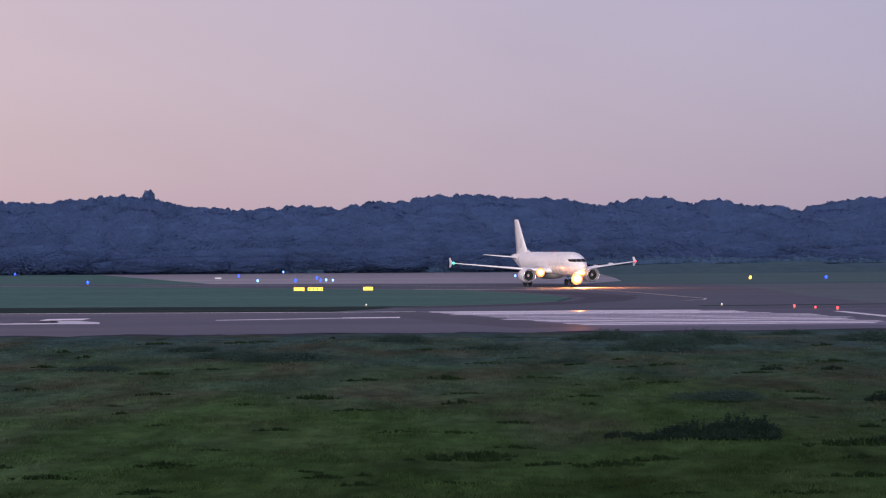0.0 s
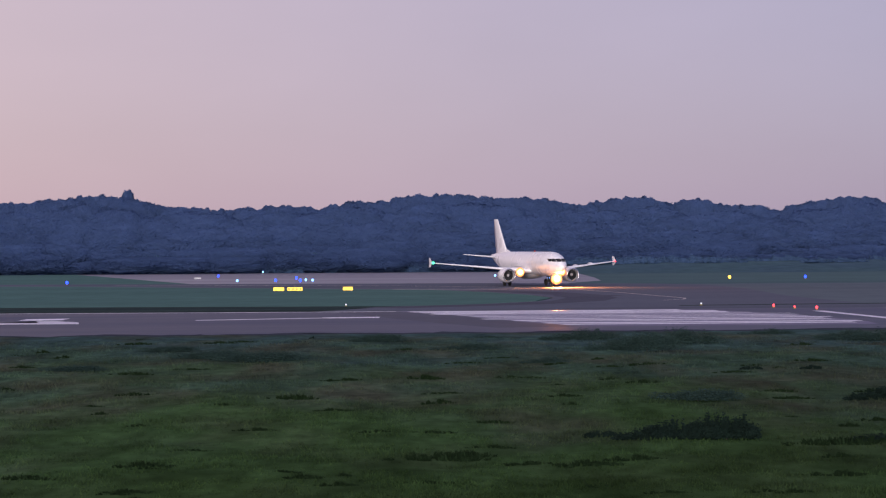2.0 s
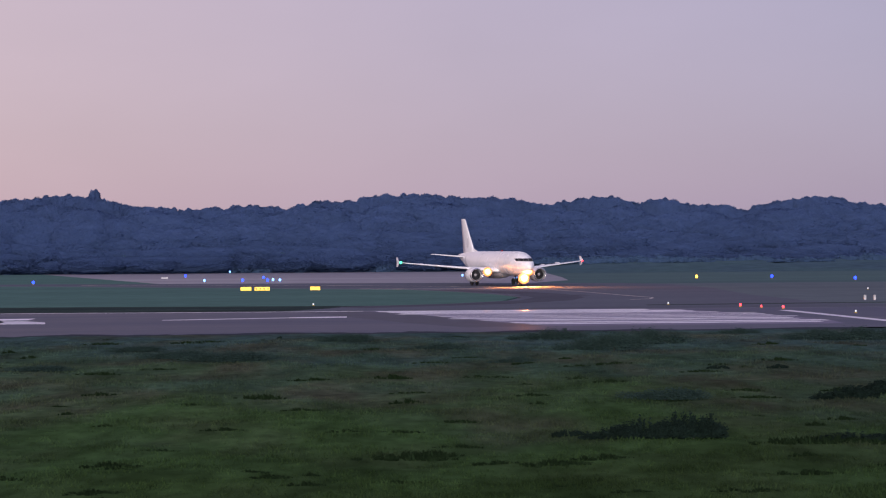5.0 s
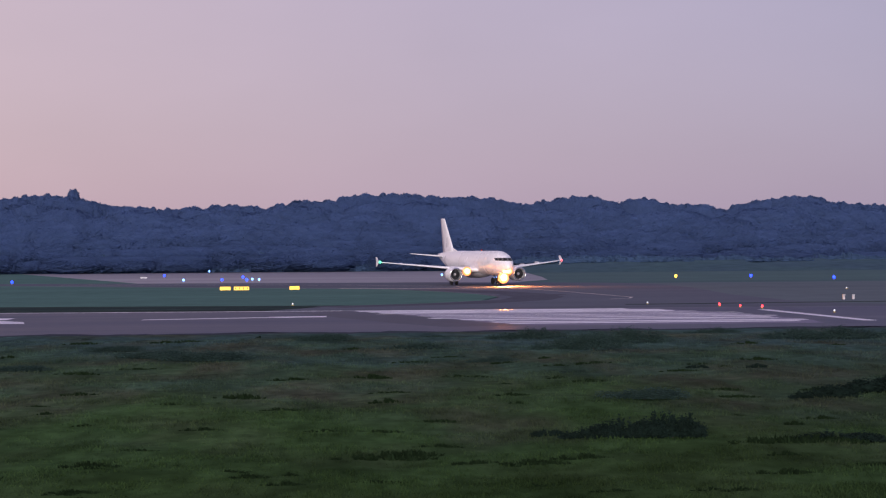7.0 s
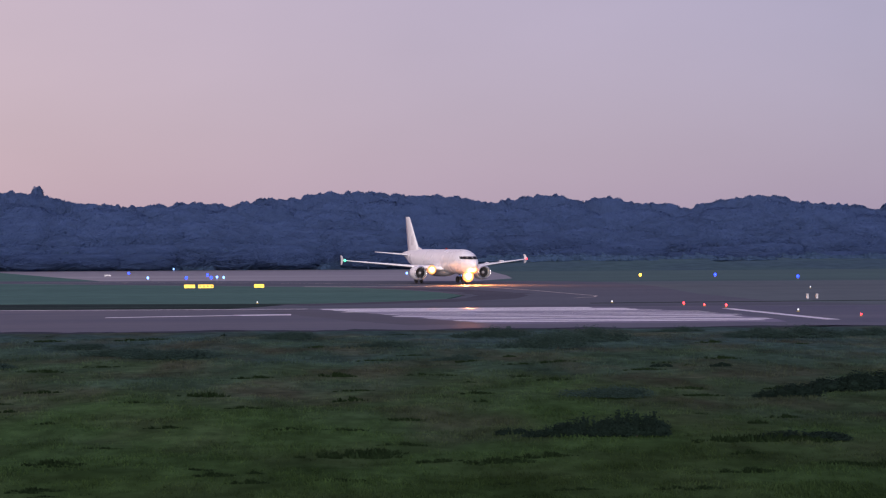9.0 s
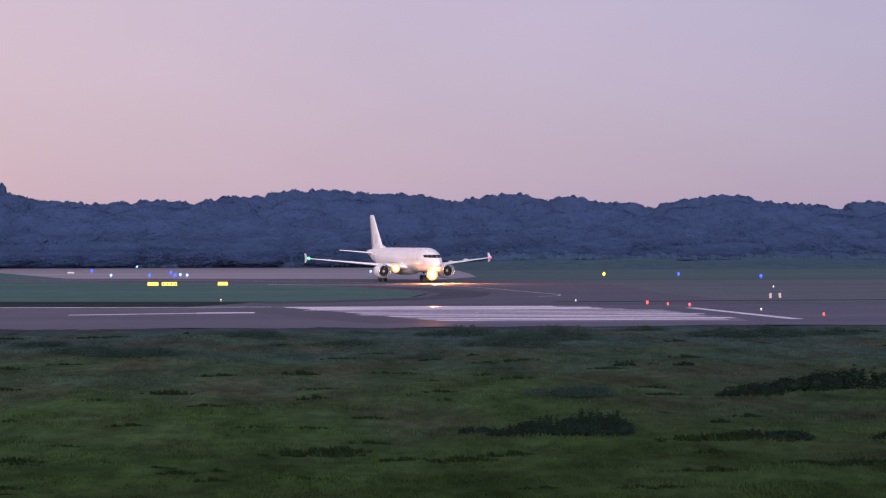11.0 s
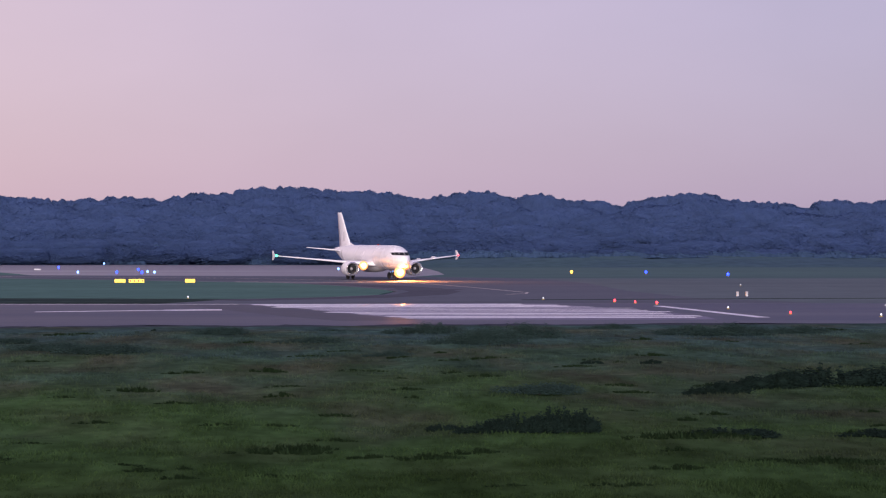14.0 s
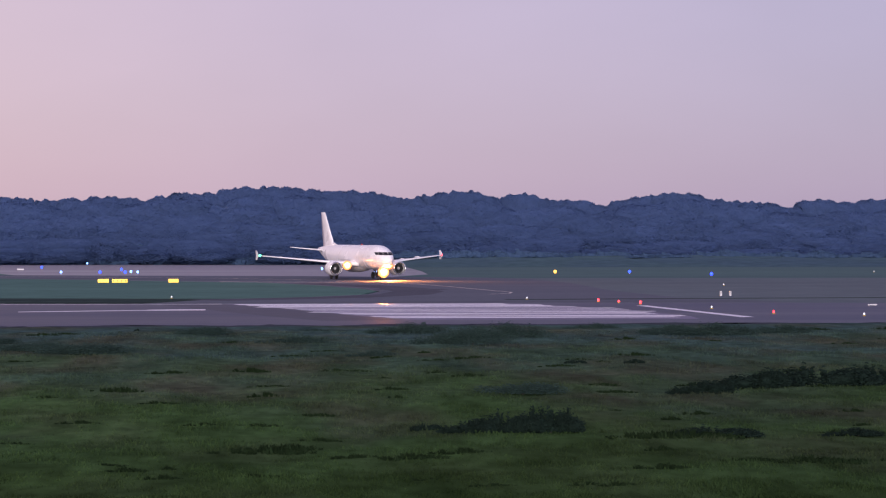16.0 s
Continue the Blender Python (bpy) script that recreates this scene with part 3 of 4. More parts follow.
        bm = lathe(bmesh.new(), [(3.3, 0.72), (4.3, 0.52), (4.9, 0.30), (5.3, 0.05)], -16.5 + 10.6, (side * 5.75, 1.92), 20, True)
        part("exhaust_cone", bm, M_STRUT, eng, "", True)
        bm = loft(bmesh.new(), [[(side * 5.75 + w, -16.5 + y, z) for w, y in ((-0.16, a), (0.16, a), (0.16, b), (-0.16, b))] for z, a, b in ((2.95, 11.6, 15.0), (3.25, 12.6, 16.0))])
        part("pylon", bm, M_WHITE, eng)
        # tailplane
        bm = loft(bmesh.new(), [aerofoil(side * sp, le, ch, z, 0.10) for sp, le, ch, z in [(0.5, 31.0, 4.0, 4.85), (3.5, 32.7, 2.7, 5.15), (6.1, 34.1, 1.5, 5.42), (6.25, 34.4, 1.0, 5.43)]])
        part("tailplane", bm, M_WHITE, root, "", True)
        # main gear
        bm = tube(bmesh.new(), (side * 3.8, 1.2, 0.6), (side * 3.8, 1.0, 2.7), 0.14, 0.17)
        tube(bm, (side * 3.3, 1.2, 0.58), (side * 4.3, 1.2, 0.58), 0.09, 0.09)
        tube(bm, (side * 3.8, 1.15, 1.3), (side * 2.4, 1.1, 2.6), 0.08, 0.08)
        leg = part("main_gear", bm, M_STRUT, root, "steel main landing gear leg", True)
        for dx in (-0.46, 0.46):
            bm = bmesh.new()
            prof = [(-0.2, 0.30), (-0.2, 0.48), (-0.13, 0.57), (0, 0.585), (0.13, 0.57), (0.2, 0.48), (0.2, 0.30)]
            loft(bm, [[(side * 3.8 + dx + w, 1.2 + r * math.cos(2 * math.pi * i / 20), 0.62 + r * math.sin(2 * math.pi * i / 20)) for i in range(20)] for w, r in prof])
            part("wheel", bm, M_TYRE, leg, "black tyre", True)
        # wing-root landing lamp
        lamp("landing_lamp", (side * 3.75, -5.6, 2.45), 0.80, wing)
    bm = loft(bmesh.new(), [aerofoil(0, le, ch, z, 0.10, True) for le, ch, z in [(28.0, 6.9, 5.2), (29.0, 6.0, 6.1), (31.4, 4.2, 8.8), (33.6, 2.5, 11.4), (34.0, 2.0, 11.76)]])
    part("tail_fin", bm, M_WHITE, root, "tall plain white tail fin", True)
    bm = loft(bmesh.new(), [aerofoil(0, le, ch, z, 0.05, True) for le, ch, z in [(25.0, 6.0, 5.55), (26.6, 5.0, 5.85), (28.6, 3.0, 6.3)]])
    part("dorsal_fillet", bm, M_WHITE, root, "", True)
    bm = bmesh.new()
    bmesh.ops.create_uvsphere(bm, u_segments=12, v_segments=8, radius=0.16, matrix=Matrix.Translation((0, -2.5, 5.98)))
    part("beacon", bm, M_BEACON, root, "unlit red beacon", True)
    # nose gear with its lamps
    bm = tube(bmesh.new(), (0, -11.4, 0.4), (0, -11.6, 2.1), 0.09, 0.12)
    tube(bm, (-0.4, -11.4, 0.38), (0.4, -11.4, 0.38), 0.06, 0.06)
    tube(bm, (0, -11.45, 0.9), (0, -10.0, 2.0), 0.06, 0.06)
    leg = part("nose_gear", bm, M_STRUT, root, "steel nose landing gear leg", True)
    for dx in (-0.26, 0.26):
        prof = [(-0.11, 0.2), (-0.11, 0.32), (-0.06, 0.375), (0.06, 0.375), (0.11, 0.32), (0.11, 0.2)]
        bm = loft(bmesh.new(), [[(dx + w, -11.4 + r * math.cos(2 * math.pi * i / 18), 0.41 + r * math.sin(2 * math.pi * i / 18)) for i in range(18)] for w, r in prof])
        part("wheel", bm, M_TYRE, leg, "black tyre", True)
    for dx, dz, lr in ((-0.62, -0.3, 0.34), (0.62, -0.3, 0.34), (0, 0.0, 1.0)):
        lamp("taxi_lamp", (dx, -13.2 - lr * 0.2, 1.42 + dz), lr, leg)
    return tagged(root, "plain white twin-engine airliner with lit landing lamps on the taxiway", "airplane")


plane = airliner()
PLANE = pose(19.1, 388.0, 0.034, 0, 0, 16.5) @ Matrix.Scale(1.03, 4)
plane.matrix_world = PLANE
for i, (lx, ly, lz, watts, cone) in enumerate([(0, -14.0, 1.30, 100000, 150), (3.75, -6.3, 2.3, 5000, 70), (-3.75, -6.3, 2.3, 5000, 70)]):
    beam = new("landing_beam", bpy.data.lights.new("landing_beam", "SPOT"))
    beam.data.energy, beam.data.color, beam.data.spot_size, beam.data.spot_blend, beam.data.shadow_soft_size = watts, (1.0, 0.31, 0.07), radians(cone), 0.9, 0.3
    beam.data.specular_factor = 0.15
    beam.matrix_world = PLANE @ look((lx, ly, lz), (lx, ly - 20, lz - (7.0 if lx == 0 else 5.0)))


# ---------------------------------------------------------------- lamps and signs on the field
def field_lamp(name, lens_mat, label, group, height=0.45, r=0.2):
    root = new(name)
    bm = bmesh.new()
    bmesh.ops.create_cone(bm, cap_ends=True, segments=14, radius1=0.17, radius2=0.14, depth=0.06, matrix=Matrix.Translation((0, 0, 0.03)))
    part("base_plate", bm, M_HOUSING, root)
    bm = tube(bmesh.new(), (0, 0, 0.04), (0, 0, height - r * 0.6), 0.04, 0.06)
    part("stem", bm, M_HOUSING, root)
    bm = bmesh.new()
    bmesh.ops.create_uvsphere(bm, u_segments=14, v_segments=9, radius=r, matrix=Matrix.Translation((0, 0, height)) @ Matrix.Diagonal((1, 1, 1.15, 1)))
    part("lens", bm, lens_mat, root, "", True)
    return tagged(root, label, "airfield light", group)


def scatter(first, places):
    first.matrix_world = Matrix.Translation((*places[0], 0.03))
    for x, y in places[1:]:
        copy_thing(first, Matrix.Translation((x, y, 0.03)))


scatter(field_lamp("taxiway_light", L_BLUE, "lit blue taxiway edge light on a short yellow stem", "blue taxiway edge lights", r=0.28),
        [(-118, 600), (-71.5, 438), (-49, 522), (-30.2, 446), (-28.1, 484), (-25, 444), (19.8, 505), (27.5, 520), (88.8, 414), (78, 443.5)])
scatter(field_lamp("taxiway_light", L_CYAN, "lit pale blue taxiway edge light on a short stem", "pale blue taxiway edge lights", r=0.25),
        [(-38, 446), (-44.5, 606), (-24.3, 452), (-22.6, 446), (16.4, 495), (17.4, 487), (26.1, 452)])
scatter(field_lamp("runway_end_light", L_RED, "lit red runway end light on a short stem", "red runway end lights", r=0.13, height=0.24),
        [(39.3, 243.8), (42.5, 234.8)])
scatter(field_lamp("runway_end_light", L_RED, "small lit red light by the runway end", "small red lights", r=0.10, height=0.2),
        [(40.9, 239.4), (36.6, 540), (49.7, 203.6)])
scatter(field_lamp("guard_light", L_AMBER, "lit amber guard light in the grass", "amber guard lights", r=0.30), [(62.9, 446)])
scatter(field_lamp("marker_light", L_WHITE, "small white marker light in the grass", "white marker lights", r=0.09, height=0.2),
        [(-9.3, 262.5), (32.6, 255), (47, 219), (56.6, 197), (72.5, 329), (134.3, 460), (27.8, 541)])


def cabinet(w, h):
    root = new("marker_cabinet")
    part("body", box(bmesh.new(), -w / 2, w / 2, -0.15, 0.15, 0.0, h, 0.02), M_CABIN, root)
    part("cap", box(bmesh.new(), -w / 2 - 0.03, w / 2 + 0.03, -0.18, 0.18, h + 0.002, h + 0.06, 0.015), M_STRUT, root)
    return tagged(root, "small pale upright equipment cabinet in thin grass", "cabinet", "equipment cabinets")


def marker_board(w, h):
    root = new("marker_board")
    part("board", box(bmesh.new(), -w / 2, w / 2, -0.04, 0.04, 0.08, 0.08 + h, 0.01), M_CABIN, root)
    for x in (-w * 0.35, w * 0.35):
        part("leg", box(bmesh.new(), x - 0.03, x + 0.03, -0.03, 0.03, 0, 0.079), M_STRUT, root)
    return tagged(root, "low white marker board on short legs", "marker board", "marker boards")


marker_board(1.5, 0.32).matrix_world = pose(-52, 503, 0.022)
marker_board(1.0, 0.14).matrix_world = pose(66, 226.6, 0.03)
first_cab = cabinet(0.26, 0.55)
scatter(first_cab, [(58.9, 269), (60.1, 269)])


def taxi_sign(width, height, bars):
    root = new("taxi_sign")
    part("housing", box(bmesh.new(), -width / 2, width / 2, -0.10, 0.14, 0.10, 0.10 + height, 0.02), M_HOUSING, root)
    part("face", box(bmesh.new(), -width / 2 + 0.04, width / 2 - 0.04, -0.13, -0.104, 0.14, 0.06 + height, 0.01), L_SIGN, root, "lit yellow sign face")
    for i in range(bars):
        x = -width / 2 + 0.3 + i * (width - 0.6) / max(1, bars - 1)
        part("legend_bar", box(bmesh.new(), x - 0.10, x + 0.10, -0.142, -0.1345, 0.26, height - 0.06), M_INK, root, "dark red bar of unreadable legend")
    for x in (-width * 0.35, width * 0.35):
        part("leg", tube(bmesh.new(), (x, 0.02, 0), (x, 0.02, 0.11), 0.05, 0.05), M_STRUT, root)
    return tagged(root, "lit yellow taxiway guidance sign standing on infield grass", "sign", "taxiway signs")


for x, y, w, bars in ((-23.4, 353.5, 1.8, 0), (-20.75, 353.0, 2.5, 4), (-12.2, 353.5, 1.65, 0)):
    taxi_sign(w, 0.62, bars).matrix_world = pose(x, y, 0.03, 0, 0, 2)


# ---------------------------------------------------------------- trees
def leaf_cloud(name, blobs, count, size, mat, rng, ragged=0.3, core=0.0, fluff=0.05, tuck=0.25, bump=0.05):
    """Many small bent leaf clumps spread over and in round lobes (centre, radii)."""
    vol = np.array([b[1][0] * b[1][1] * b[1][2] for b in blobs]) ** 0.67
    pick = rng.choice(len(blobs), count, p=vol / vol.sum())
    d = rng.normal(size=(count, 3))
    d /= np.linalg.norm(d, axis=1)[:, None]
    rad = 1.0 - tuck * rng.random(count) ** 2.2 + fluff * rng.normal(size=count)
    c = np.array([blobs[i][0] for i in pick]) + d * rad[:, None] * np.array([blobs[i][1] for i in pick])
    ok = c[:, 2] > 0.02
    c = c[ok]
    n = len(c)
    face = d[ok] + ragged * rng.normal(size=(n, 3))
    u = np.cross(face, rng.normal(size=(n, 3)))
    u /= np.linalg.norm(u, axis=1)[:, None]
    v = np.cross(face, u)
    v /= np.linalg.norm(v, axis=1)[:, None]
    w = np.cross(u, v)
    s = size * (0.55 + 0.9 * rng.random(n))[:, None]
    p = np.stack([c - u * s, c - v * s * 0.75 - w * s * 0.12, c + u * s, c + v * s * 0.75 - w * s * 0.12], 1).reshape(-1, 3)
    faces = [(4 * i + a, 4 * i + b, 4 * i + e) for i in range(n) for a, b, e in ((0, 1, 2), (0, 2, 3))]
    verts = p.tolist()
    if core:
        ball = bmesh.new()
        bmesh.ops.create_icosphere(ball, subdivisions=2, radius=1.0)
        ball.verts.index_update()
        bv, bf = np.array([v.co[:] for v in ball.verts]), [[v.index for v in f.verts] for f in ball.faces]
        ball.free()
        for ctr, radii in blobs:
            start = len(verts)
            lump = core * (1 + bump * rng.normal(size=(len(bv), 1)))
            verts += (np.array(ctr) + bv * lump * np.array(radii)).tolist()
            faces += [[start + q for q in f] for f in bf]
    me = bpy.data.meshes.new(name)
    me.from_pydata(verts, [], faces)
    me.materials.append(mat)
    return me


def tree_kind(seed, spread, leaves=26000, height=20.0):
    """A broad umbrella crown: a bumpy dome hanging low at the wood's edge, clad in small leaf clumps."""
    rng = np.random.default_rng(seed)
    root = new("tree")
    bm = bmesh.new()
    p, r = Vector((0, 0, -0.1)), 0.45
    for k in range(5):
        q = p + Vector((rng.normal() * 0.25, rng.normal() * 0.25, height * 0.14))
        tube(bm, p, q, r, r * 0.8, 8)
        p, r = q, r * 0.8
    for k in range(9):
        a, out = 2.4 * k, spread * rng.uniform(0.4, 0.75)
        tube(bm, (0, 0, height * 0.42), (out * math.cos(a), out * math.sin(a), height * rng.uniform(0.6, 0.8)), 0.16, 0.05, 6)
    part("trunk", bm, M_BARK, root)

    def swell(d):
        """How far the crown reaches in the direction d."""
        v = Vector(d)
        rough = 0.13 * noise.noise(v * 2.1 + Vector((seed, 0, 0))) + 0.05 * noise.noise(v * 5.0 + Vector((0, seed, 0)))
        e = 3.2 if d[2] > 0 else 5.0  # a flat-topped dome above, a steep skirt below
        return (1 + rough) / (abs(math.hypot(d[0], d[1])) ** e + abs(d[2]) ** e) ** (1 / e)

    ball = bmesh.new()
    bmesh.ops.create_icosphere(ball, subdivisions=4, radius=1.0)
    ball.verts.index_update()
    size = np.array((spread, spread, height * 0.46))
    mid = np.array((0, 0, height * 0.455))
    core = [tuple(mid + size * swell(v.co) * np.array(v.co)) for v in ball.verts]
    faces = [[v.index for v in f.verts] for f in ball.faces]
    ball.free()
    d = rng.normal(size=(leaves, 3))
    d /= np.linalg.norm(d, axis=1)[:, None]
    d = d[d[:, 2] > -0.8]
    n = len(d)
    top = np.clip(d[:, 2] * 3 - 0.6, 0, 1)
    loose = (rng.random(n) < 0.5) * (1 - top)  # sprays that stand off the sides and blur the crown's edge
    reach = np.array([swell(q) for q in d]) * (1 + (0.006 + 0.007 * top) * rng.normal(size=n) + loose * 0.17 * rng.random(n) ** 1.6)
    c = mid + d * reach[:, None] * size
    facing = d / size
    facing = facing / np.linalg.norm(facing, axis=1)[:, None] + (0.22 + 0.25 * top[:, None] + 0.5 * loose[:, None]) * rng.normal(size=(n, 3))
    u = np.cross(facing, rng.normal(size=(n, 3)))
    u /= np.linalg.norm(u, axis=1)[:, None]
    v = np.cross(facing, u)
    v /= np.linalg.norm(v, axis=1)[:, None]
    z = (0.24 * (0.5 + 0.9 * rng.random(n)))[:, None]
    pts = np.stack([c - u * z, c - v * z * 0.75, c + u * z, c + v * z * 0.75], 1).reshape(-1, 3)
    k0 = len(core)
    me = bpy.data.meshes.new("crown")
    me.from_pydata(core + pts.tolist(), [], faces + [(k0 + 4 * i, k0 + 4 * i + 1, k0 + 4 * i + 2, k0 + 4 * i + 3) for i in range(n)])
    me.polygons.foreach_set("use_smooth", [len(f.vertices) == 3 for f in me.polygons])
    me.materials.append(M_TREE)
    crown = new("crown", me)
    crown.parent = root
    tagged(root, "tall broad-crowned tree in the wood, haze blue put into its colour", "tree", "trees of the far wood")
    return root, max(q[2] for q in core)


SKY_LINE = [(-175, 21.5), (-132, 21.5), (-119, 21.0), (-105, 22.8), (-96, 23.4), (-86, 22.1), (-76, 19.7), (-58, 18.7), (-40, 20.1), (-31, 18.9), (-23, 20.7), (-11, 21.1), (-7, 22.3), (6, 22.9), (13, 22.6),
            (25, 21.4), (37, 21.8), (45, 19.4), (55, 20.8), (64, 22.4), (71, 21.0), (74.5, 18.9), (78, 21.8), (85, 20.8), (92, 18.9), (98, 20.0), (101, 19.2), (104, 17.2), (111, 18.9), (121, 20.7), (129, 21.4),
            (137, 20.9), (139, 19.4), (157, 18.4), (164, 16.7), (167, 18.9), (173, 20.0), (182, 18.4), (187, 19.3), (230, 20)]


def sky_line(x):
    return float(np.interp(x, [p[0] for p in SKY_LINE], [p[1] for p in SKY_LINE]))


WIDTHS = [4.4, 5.0, 5.8, 6.6, 7.6, 8.6]
kinds = [tree_kind(11 + i, w) for i, w in enumerate(WIDTHS)]
rnd = random.Random(5)


def crest(x, y, wide):
    """The greatest height of a domed crown of that half width that stays under the wood's outline."""
    near = 650.0 / y
    best = 99.0
    for k in range(-8, 9):
        q = k / 8.5
        dome = 0.5 + 0.5 * (1 - abs(q) ** 3.2) ** (1 / 3.2)
        best = min(best, ((sky_line((x + q * wide) * near) - 7.1) / near + 7.1) / dome)
    return best


spots = []  # x, y, share of the full height, kind, widening
x = -176.0
while x < 228:
    i = rnd.choice((0, 1, 2, 3, 3, 4))
    spots.append((x, 650 + rnd.uniform(-3, 3), 1.0, i, rnd.uniform(0.95, 1.1)))
    x += rnd.uniform(3.3, 5.0)
for row, low, high, step in ((641, 0.82, 0.95, 11), (637, 0.70, 0.85, 12.5), (633, 0.58, 0.73, 13), (629, 0.45, 0.61, 13), (625, 0.32, 0.48, 13), (621, 0.18, 0.35, 13)):
    x = -176.0 + rnd.uniform(0, 5)
    while x < 228:
        spots.append((x, row + rnd.uniform(-1.5, 1.5), rnd.uniform(low, high), rnd.choice((3, 4, 5)), rnd.uniform(1.3, 1.8)))
        x += rnd.uniform(0.75, 1.25) * step
used = set()
for x, y, f, i, wider in spots:
    root, top = kinds[i]
    h = crest(x, y, WIDTHS[i] * wider) * f / top
    m = pose(x, y, 0.0) @ Matrix.Diagonal((wider, wider * rnd.uniform(0.9, 1.0), h, 1)) @ pose(0, 0, 0, 0, 0, rnd.uniform(0, 360))
    if i not in used:
        root.matrix_world = m
        used.add(i)
    else:
        copy_thing(root, Matrix.Identity(4)).matrix_world = m
slim, top = tree_kind(61, 2.4, 3000, 25.0)
slim.matrix_world = pose(-88.6, 655, 0) @ Matrix.Diagonal((1.05, 1.05, 24.9 / top, 1))
slim["label"] = "narrow tree standing above the others in the wood"


def shrub_kind(name, seed, leaves, size, mat, label, category, group, core=0.55):
    """A shrub of unit width and height about 0.45."""
    rng = np.random.default_rng(seed)
    root = new(name)
    blobs = []
    bm = bmesh.new()
    for k in range(20):
        px, py = rng.uniform(-0.40, 0.40), rng.uniform(-0.2, 0.2)
        h = (0.30 - 0.42 * abs(px - 0.12)) * rng.uniform(0.5, 1.15) + 0.03
        blobs.append(((px, py, h * 0.55), (rng.uniform(0.07, 0.14), 0.12, h * 0.5 + 0.03)))
    for k in range(9):  # single shoots standing out
        px = rng.uniform(-0.38, 0.38)
        h = (0.34 - 0.42 * abs(px - 0.12)) * rng.uniform(0.8, 1.25) + 0.04
        blobs.append(((px, rng.uniform(-0.1, 0.1), h * 0.7), (0.022, 0.022, h * 0.4)))
    tube(bm, (0.1, 0, -0.02), (0.11, 0.01, 0.08), 0.008, 0.004, 6)
    part("stem", bm, M_STEM, root)
    fol = new("foliage", leaf_cloud("foliage", blobs, leaves, size, mat, rng, 1.2, 0.75 if mat is M_SCRUB else core, 0.16, 0.4))
    fol.parent = root
    return tagged(root, label, category, group)


def tussock_kind(seed):
    """A ragged tussock of unit width: some dozens of tufts of upright blades."""
    rng = np.random.default_rng(seed)
    root = new("meadow_tussock")
    verts, faces = [], []
    for k in range(26):
        cx, cy = float(np.clip(rng.normal() * 0.28, -0.55, 0.55)), rng.uniform(-0.3, 0.3)
        tall = 0.30 * (1 - 0.8 * abs(cx)) * rng.uniform(0.5, 1.1)
        for b in range(16):
            x, y, a = cx + rng.normal() * 0.03, cy + rng.normal() * 0.04, rng.uniform(0, math.pi)
            h, w = tall * rng.uniform(0.5, 1.15), rng.uniform(0.006, 0.014)
            lx, ly = rng.normal() * 0.035, rng.normal() * 0.035
            u, v = math.cos(a) * w, math.sin(a) * w
            i = len(verts)
            verts += [(x - u, y - v, -0.04), (x + u, y + v, -0.04), (x + lx * 0.4 + u, y + ly * 0.4 + v, h * 0.6), (x + lx, y + ly, h), (x + lx * 0.4 - u, y + ly * 0.4 - v, h * 0.6)]
            faces.append((i, i + 1, i + 2, i + 3, i + 4))
    me = bpy.data.meshes.new("tuft")
    me.from_pydata(verts, [], faces)
    me.materials.append(M_TUSSOCK)
    tuft = tagged(new("tuft", me), kind="stuff")
    tuft.parent = root
    return tagged(root, "dark grassy tussock in the meadow", "tussock", "meadow tussocks")


def place(kind_list, rows, seen, z=None):
    for x, y, w, h in rows:
        i = rnd.randrange(len(kind_list))
        m = pose(x, y, (ground_z(x, y) - 0.03) if z is None else z) @ Matrix.Diagonal((w * 1.15, max(w * 0.5, h * 1.5), h / 0.34, 1))
        if i not in seen:
            kind_list[i].matrix_world = m
            seen.add(i)
        else:
            copy_thing(kind_list[i], Matrix.Identity(4)).matrix_world = m


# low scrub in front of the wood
scrub = [shrub_kind("scrub_bush", 31 + i, 900, 0.05, M_SCRUB, "low scrub bush below the wood, haze blue put into its colour", "bush", "scrub below the wood") for i in range(3)]
rows = []
x = -170.0
while x < 225:
    east = x > 40
    rows.append((x, (619 if east else 617) + rnd.uniform(-3, 4), rnd.uniform(9, 15), rnd.uniform(3.6, 5.4) if east else rnd.uniform(2.6, 4.4)))
    x += rnd.uniform(2.5, 5.5)
place(scrub, rows, set(), 0.0)
rows = []
x = 44.0
while x < 225:
    rows.append((x, rnd.uniform(596, 611), rnd.uniform(6, 13), rnd.uniform(0.7, 1.9)))
    x += rnd.uniform(1.5, 4.5)
place(scrub, rows, {0, 1, 2}, 2.0)

# dark shrubs and tussocks on the near meadow
near = [shrub_kind("meadow_shrub", 51 + i, 5500, 0.016, M_SHRUB, "dark low leafy shrub growing in the meadow", "shrub", "meadow shrubs") for i in range(4)]
place(near, [
    (10.6, 78.4, 2.6, 0.98), (9.2, 78.7, 2.6, 0.80), (8.0, 78.8, 2.3, 0.45), (6.6, 81.8, 1.3, 0.32), (-8.6, 168.9, 0.6, 0.26), (18.4, 122.5, 1.3, 0.25), (21.7, 122.1, 1.3, 0.25), (27.6, 104.7, 6.5, 1.05), (24.6, 103.4, 4.6, 0.85), (20.9, 99.9, 3.0, 0.55), (31, 106, 5, 0.9), (16.2, 75.6, 3.4, 0.40), (21.5, 76.5, 2.2, 0.28)], set())
thick = [shrub_kind("thicket", 55 + i, 6500, 0.010, M_THICKET, "low grey-green thicket at the far side of the meadow", "thicket", "meadow thickets", 0.0) for i in range(3)]
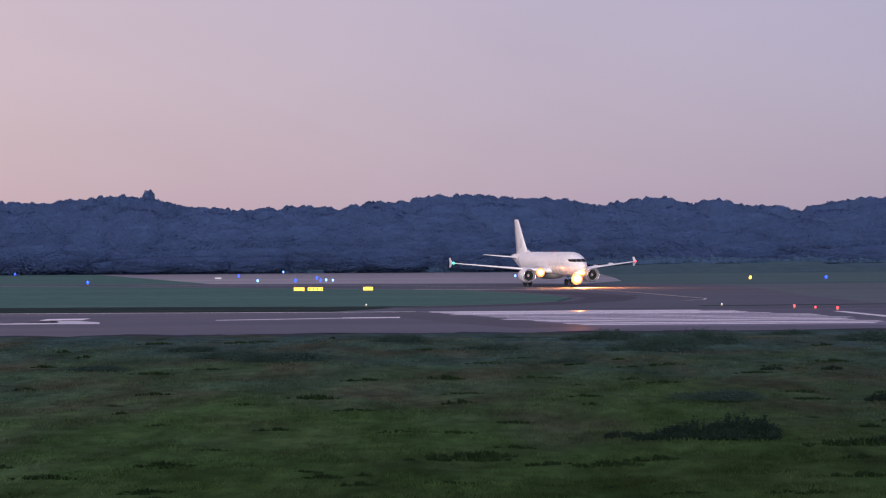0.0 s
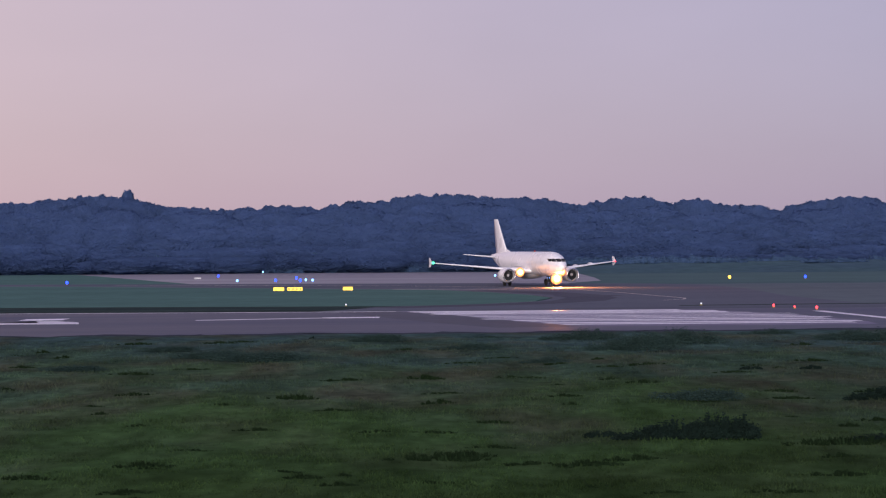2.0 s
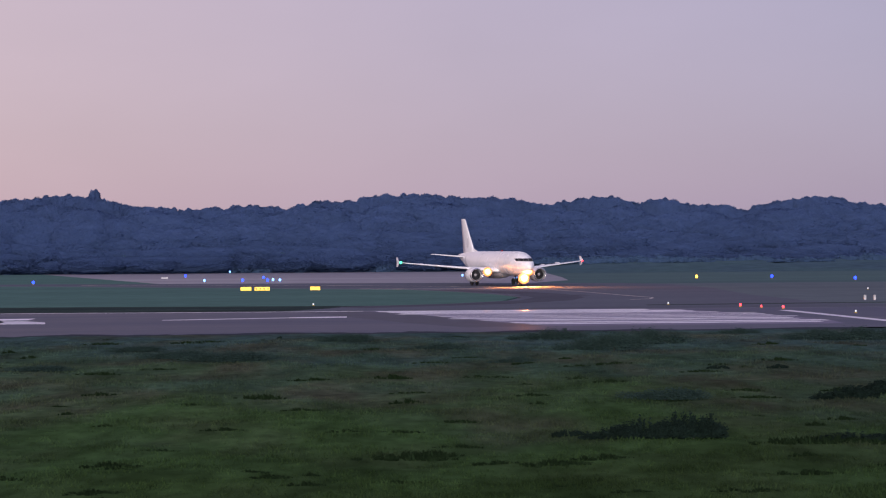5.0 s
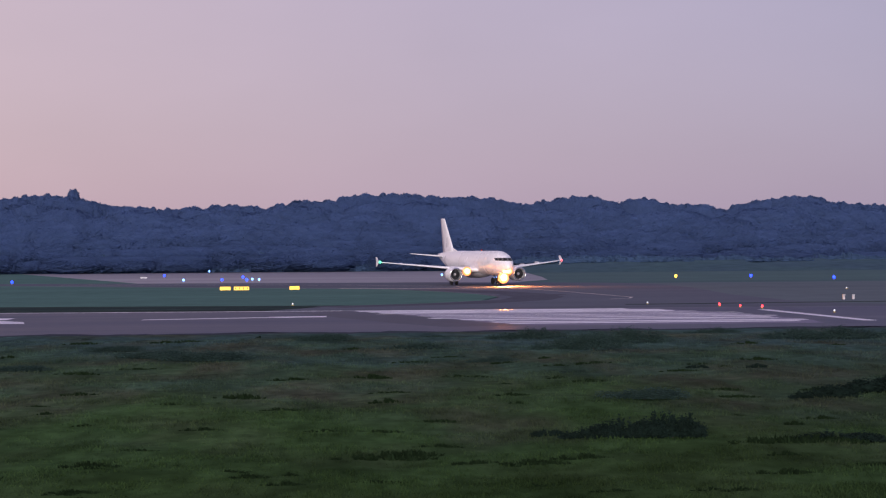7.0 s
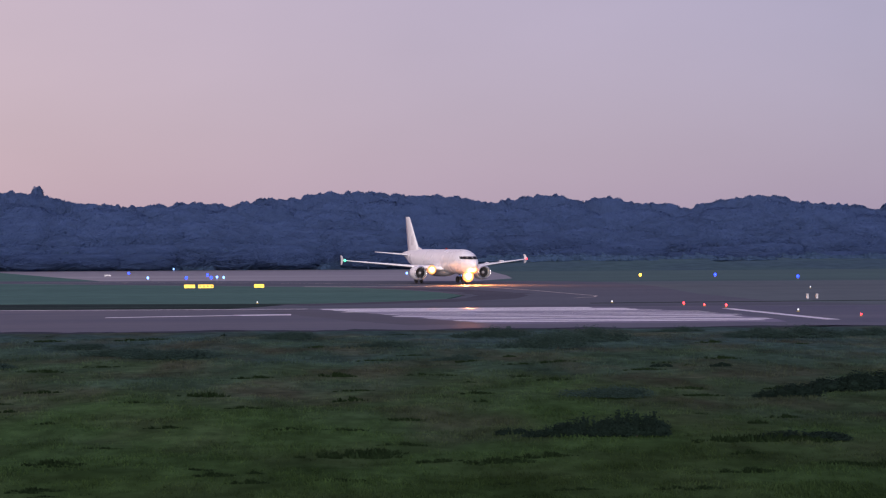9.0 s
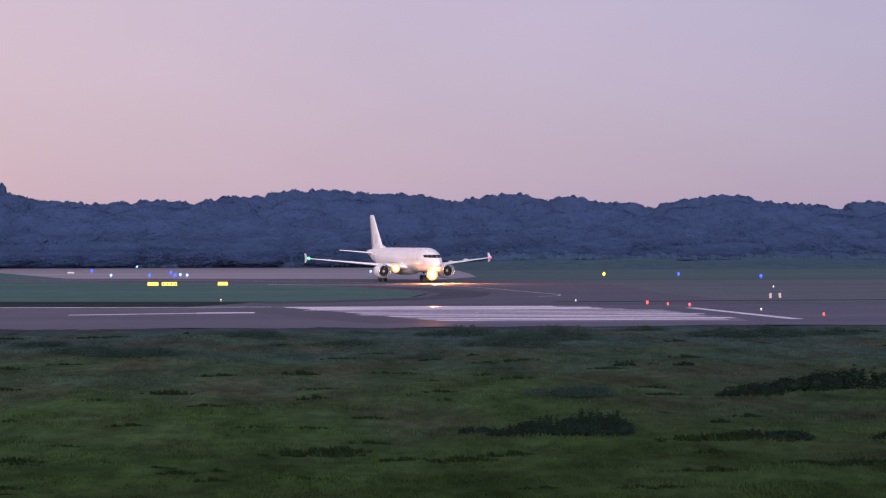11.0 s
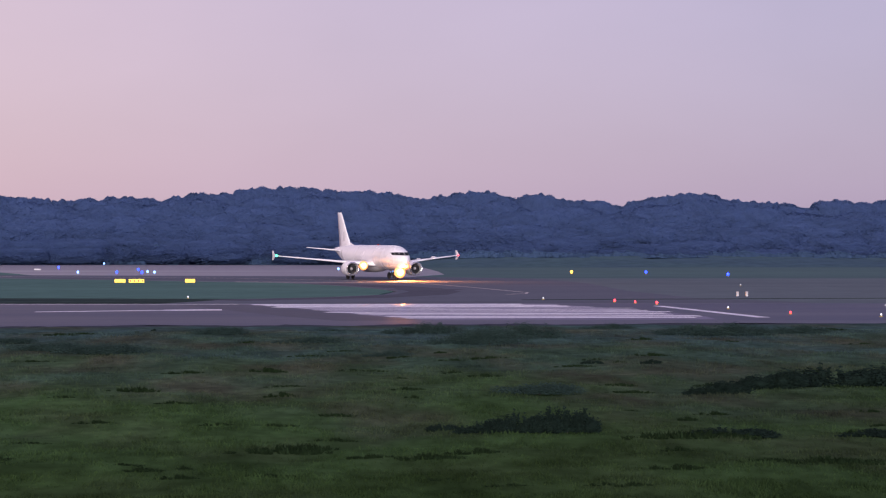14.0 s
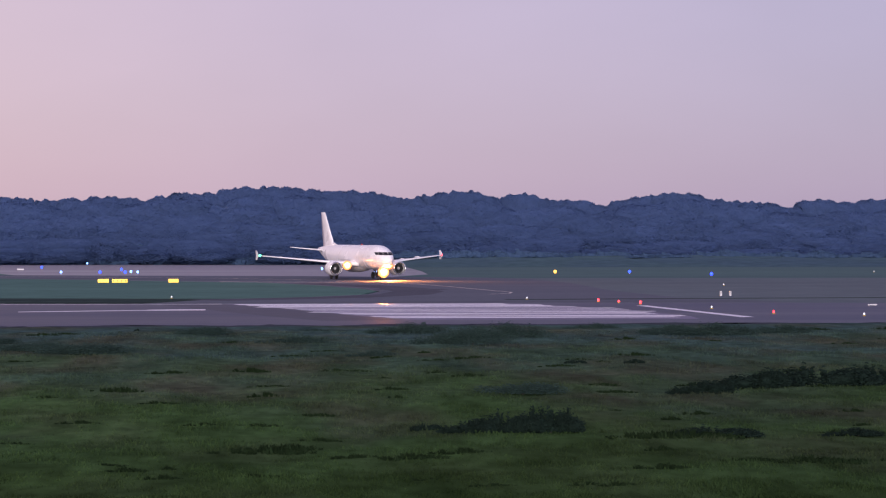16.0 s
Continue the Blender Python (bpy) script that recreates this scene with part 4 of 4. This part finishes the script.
place(thick, [
    (12.0, 100.0, 5.2, 0.55), (-4.1, 164.1, 5.5, 0.60), (14.2, 146.0, 6.6, 1.1), (17.5, 156, 8.0, 1.0), (11.9, 164.5, 6.2, 0.75), (26.9, 171.0, 4.6, 0.5), (31.8, 163.2, 4.8, 0.64), (-11.1, 135.4, 7.5, 0.7), (-14.5, 140, 6, 0.6),
    (-21.0, 127.3, 4.6, 0.40), (33.4, 159.4, 9.0, 0.83), (40, 163, 6, 0.6), (-18, 150, 5, 0.4), (3, 150, 5, 0.45), (7.5, 134.2, 3.1, 0.42)], set())
low = [tussock_kind(71 + i) for i in range(4)]
place(low, [
    (-9.1, 71.4, 1.9, 0.30), (0.5, 73.8, 2.7, 0.32), (1.2, 74.6, 2.0, 0.30), (5.5, 70.9, 2.2, 0.28), (7.0, 71.8, 1.6, 0.26), (3.4, 71.8, 1.4, 0.22), (-3.7, 67.4, 1.2, 0.22), (12.6, 66.0, 1.8, 0.24), (-12.5, 68.0, 1.6, 0.22), (-6.1, 101.8, 1.9, 0.36), (0.7, 98.9, 1.2, 0.31), (0.0, 117.7, 1.8, 0.35),
    (-13.9, 93.6, 0.55, 0.22), (-2.6, 64.9, 1.0, 0.20), (-9.0, 63.1, 1.0, 0.16), (6.5, 96.3, 0.8, 0.20),
    (14.2, 75.1, 2.6, 0.42), (15.8, 75.3, 3.2, 0.34), (22.0, 78.0, 1.8, 0.24), (17.9, 67.2, 3.1, 0.3), (10.6, 61.6, 1.1, 0.19)], set())
extra = []
for k in range(90):
    y = 62 + 108 * rnd.random() ** 1.3
    extra.append((rnd.uniform(-0.23, 0.33) * y, y, rnd.uniform(0.5, 1.5) * (0.6 + y / 160), rnd.uniform(0.10, 0.22) * (0.7 + y / 200)))
place(low, extra, {0, 1, 2, 3})

# ---------------------------------------------------------------- grass blades on the near meadow
rng = np.random.default_rng(9)
N = 150000
gyv = 56 + 112 * rng.random(N) ** 2.0
gxv = rng.uniform(-0.26, 0.36, N) * gyv
clump = np.array([noise.noise((a * 0.5, b * 0.35, 7.7)) for a, b in zip(gxv, gyv)])
keep = rng.random(N) < np.clip(0.55 + 0.9 * clump, 0.08, 1)
gxv, gyv, clump = gxv[keep], gyv[keep], clump[keep]
N = len(gxv)
gz = np.array([ground_z(float(a), float(b)) for a, b in zip(gxv, gyv)])
ang = rng.uniform(0, math.pi, N)
hh = (0.035 + 0.06 * rng.random(N)) * (1 + 0.8 * np.clip(clump, -0.4, 0.6)) * (0.8 + gyv / 200)
ww = 0.010 + 0.0004 * gyv
base = np.stack([gxv, gyv, gz - 0.02], 1)
side = np.stack([np.cos(ang) * ww, np.sin(ang) * ww, np.zeros(N)], 1)
lean = np.stack([rng.normal(size=N) * 0.4 * hh, rng.normal(size=N) * 0.4 * hh, hh + 0.02], 1)
pts = np.stack([base - side, base + side, base + lean * 0.6 + side * 0.6, base + lean], 1).reshape(-1, 3)
bme = bpy.data.meshes.new("grass_blades")
bme.from_pydata(pts.tolist(), [], [(4 * i, 4 * i + 1, 4 * i + 2, 4 * i + 3) for i in range(N)])
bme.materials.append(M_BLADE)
tagged(new("grass_blades", bme), "short green and brownish meadow grass", "grass", "", "stuff")
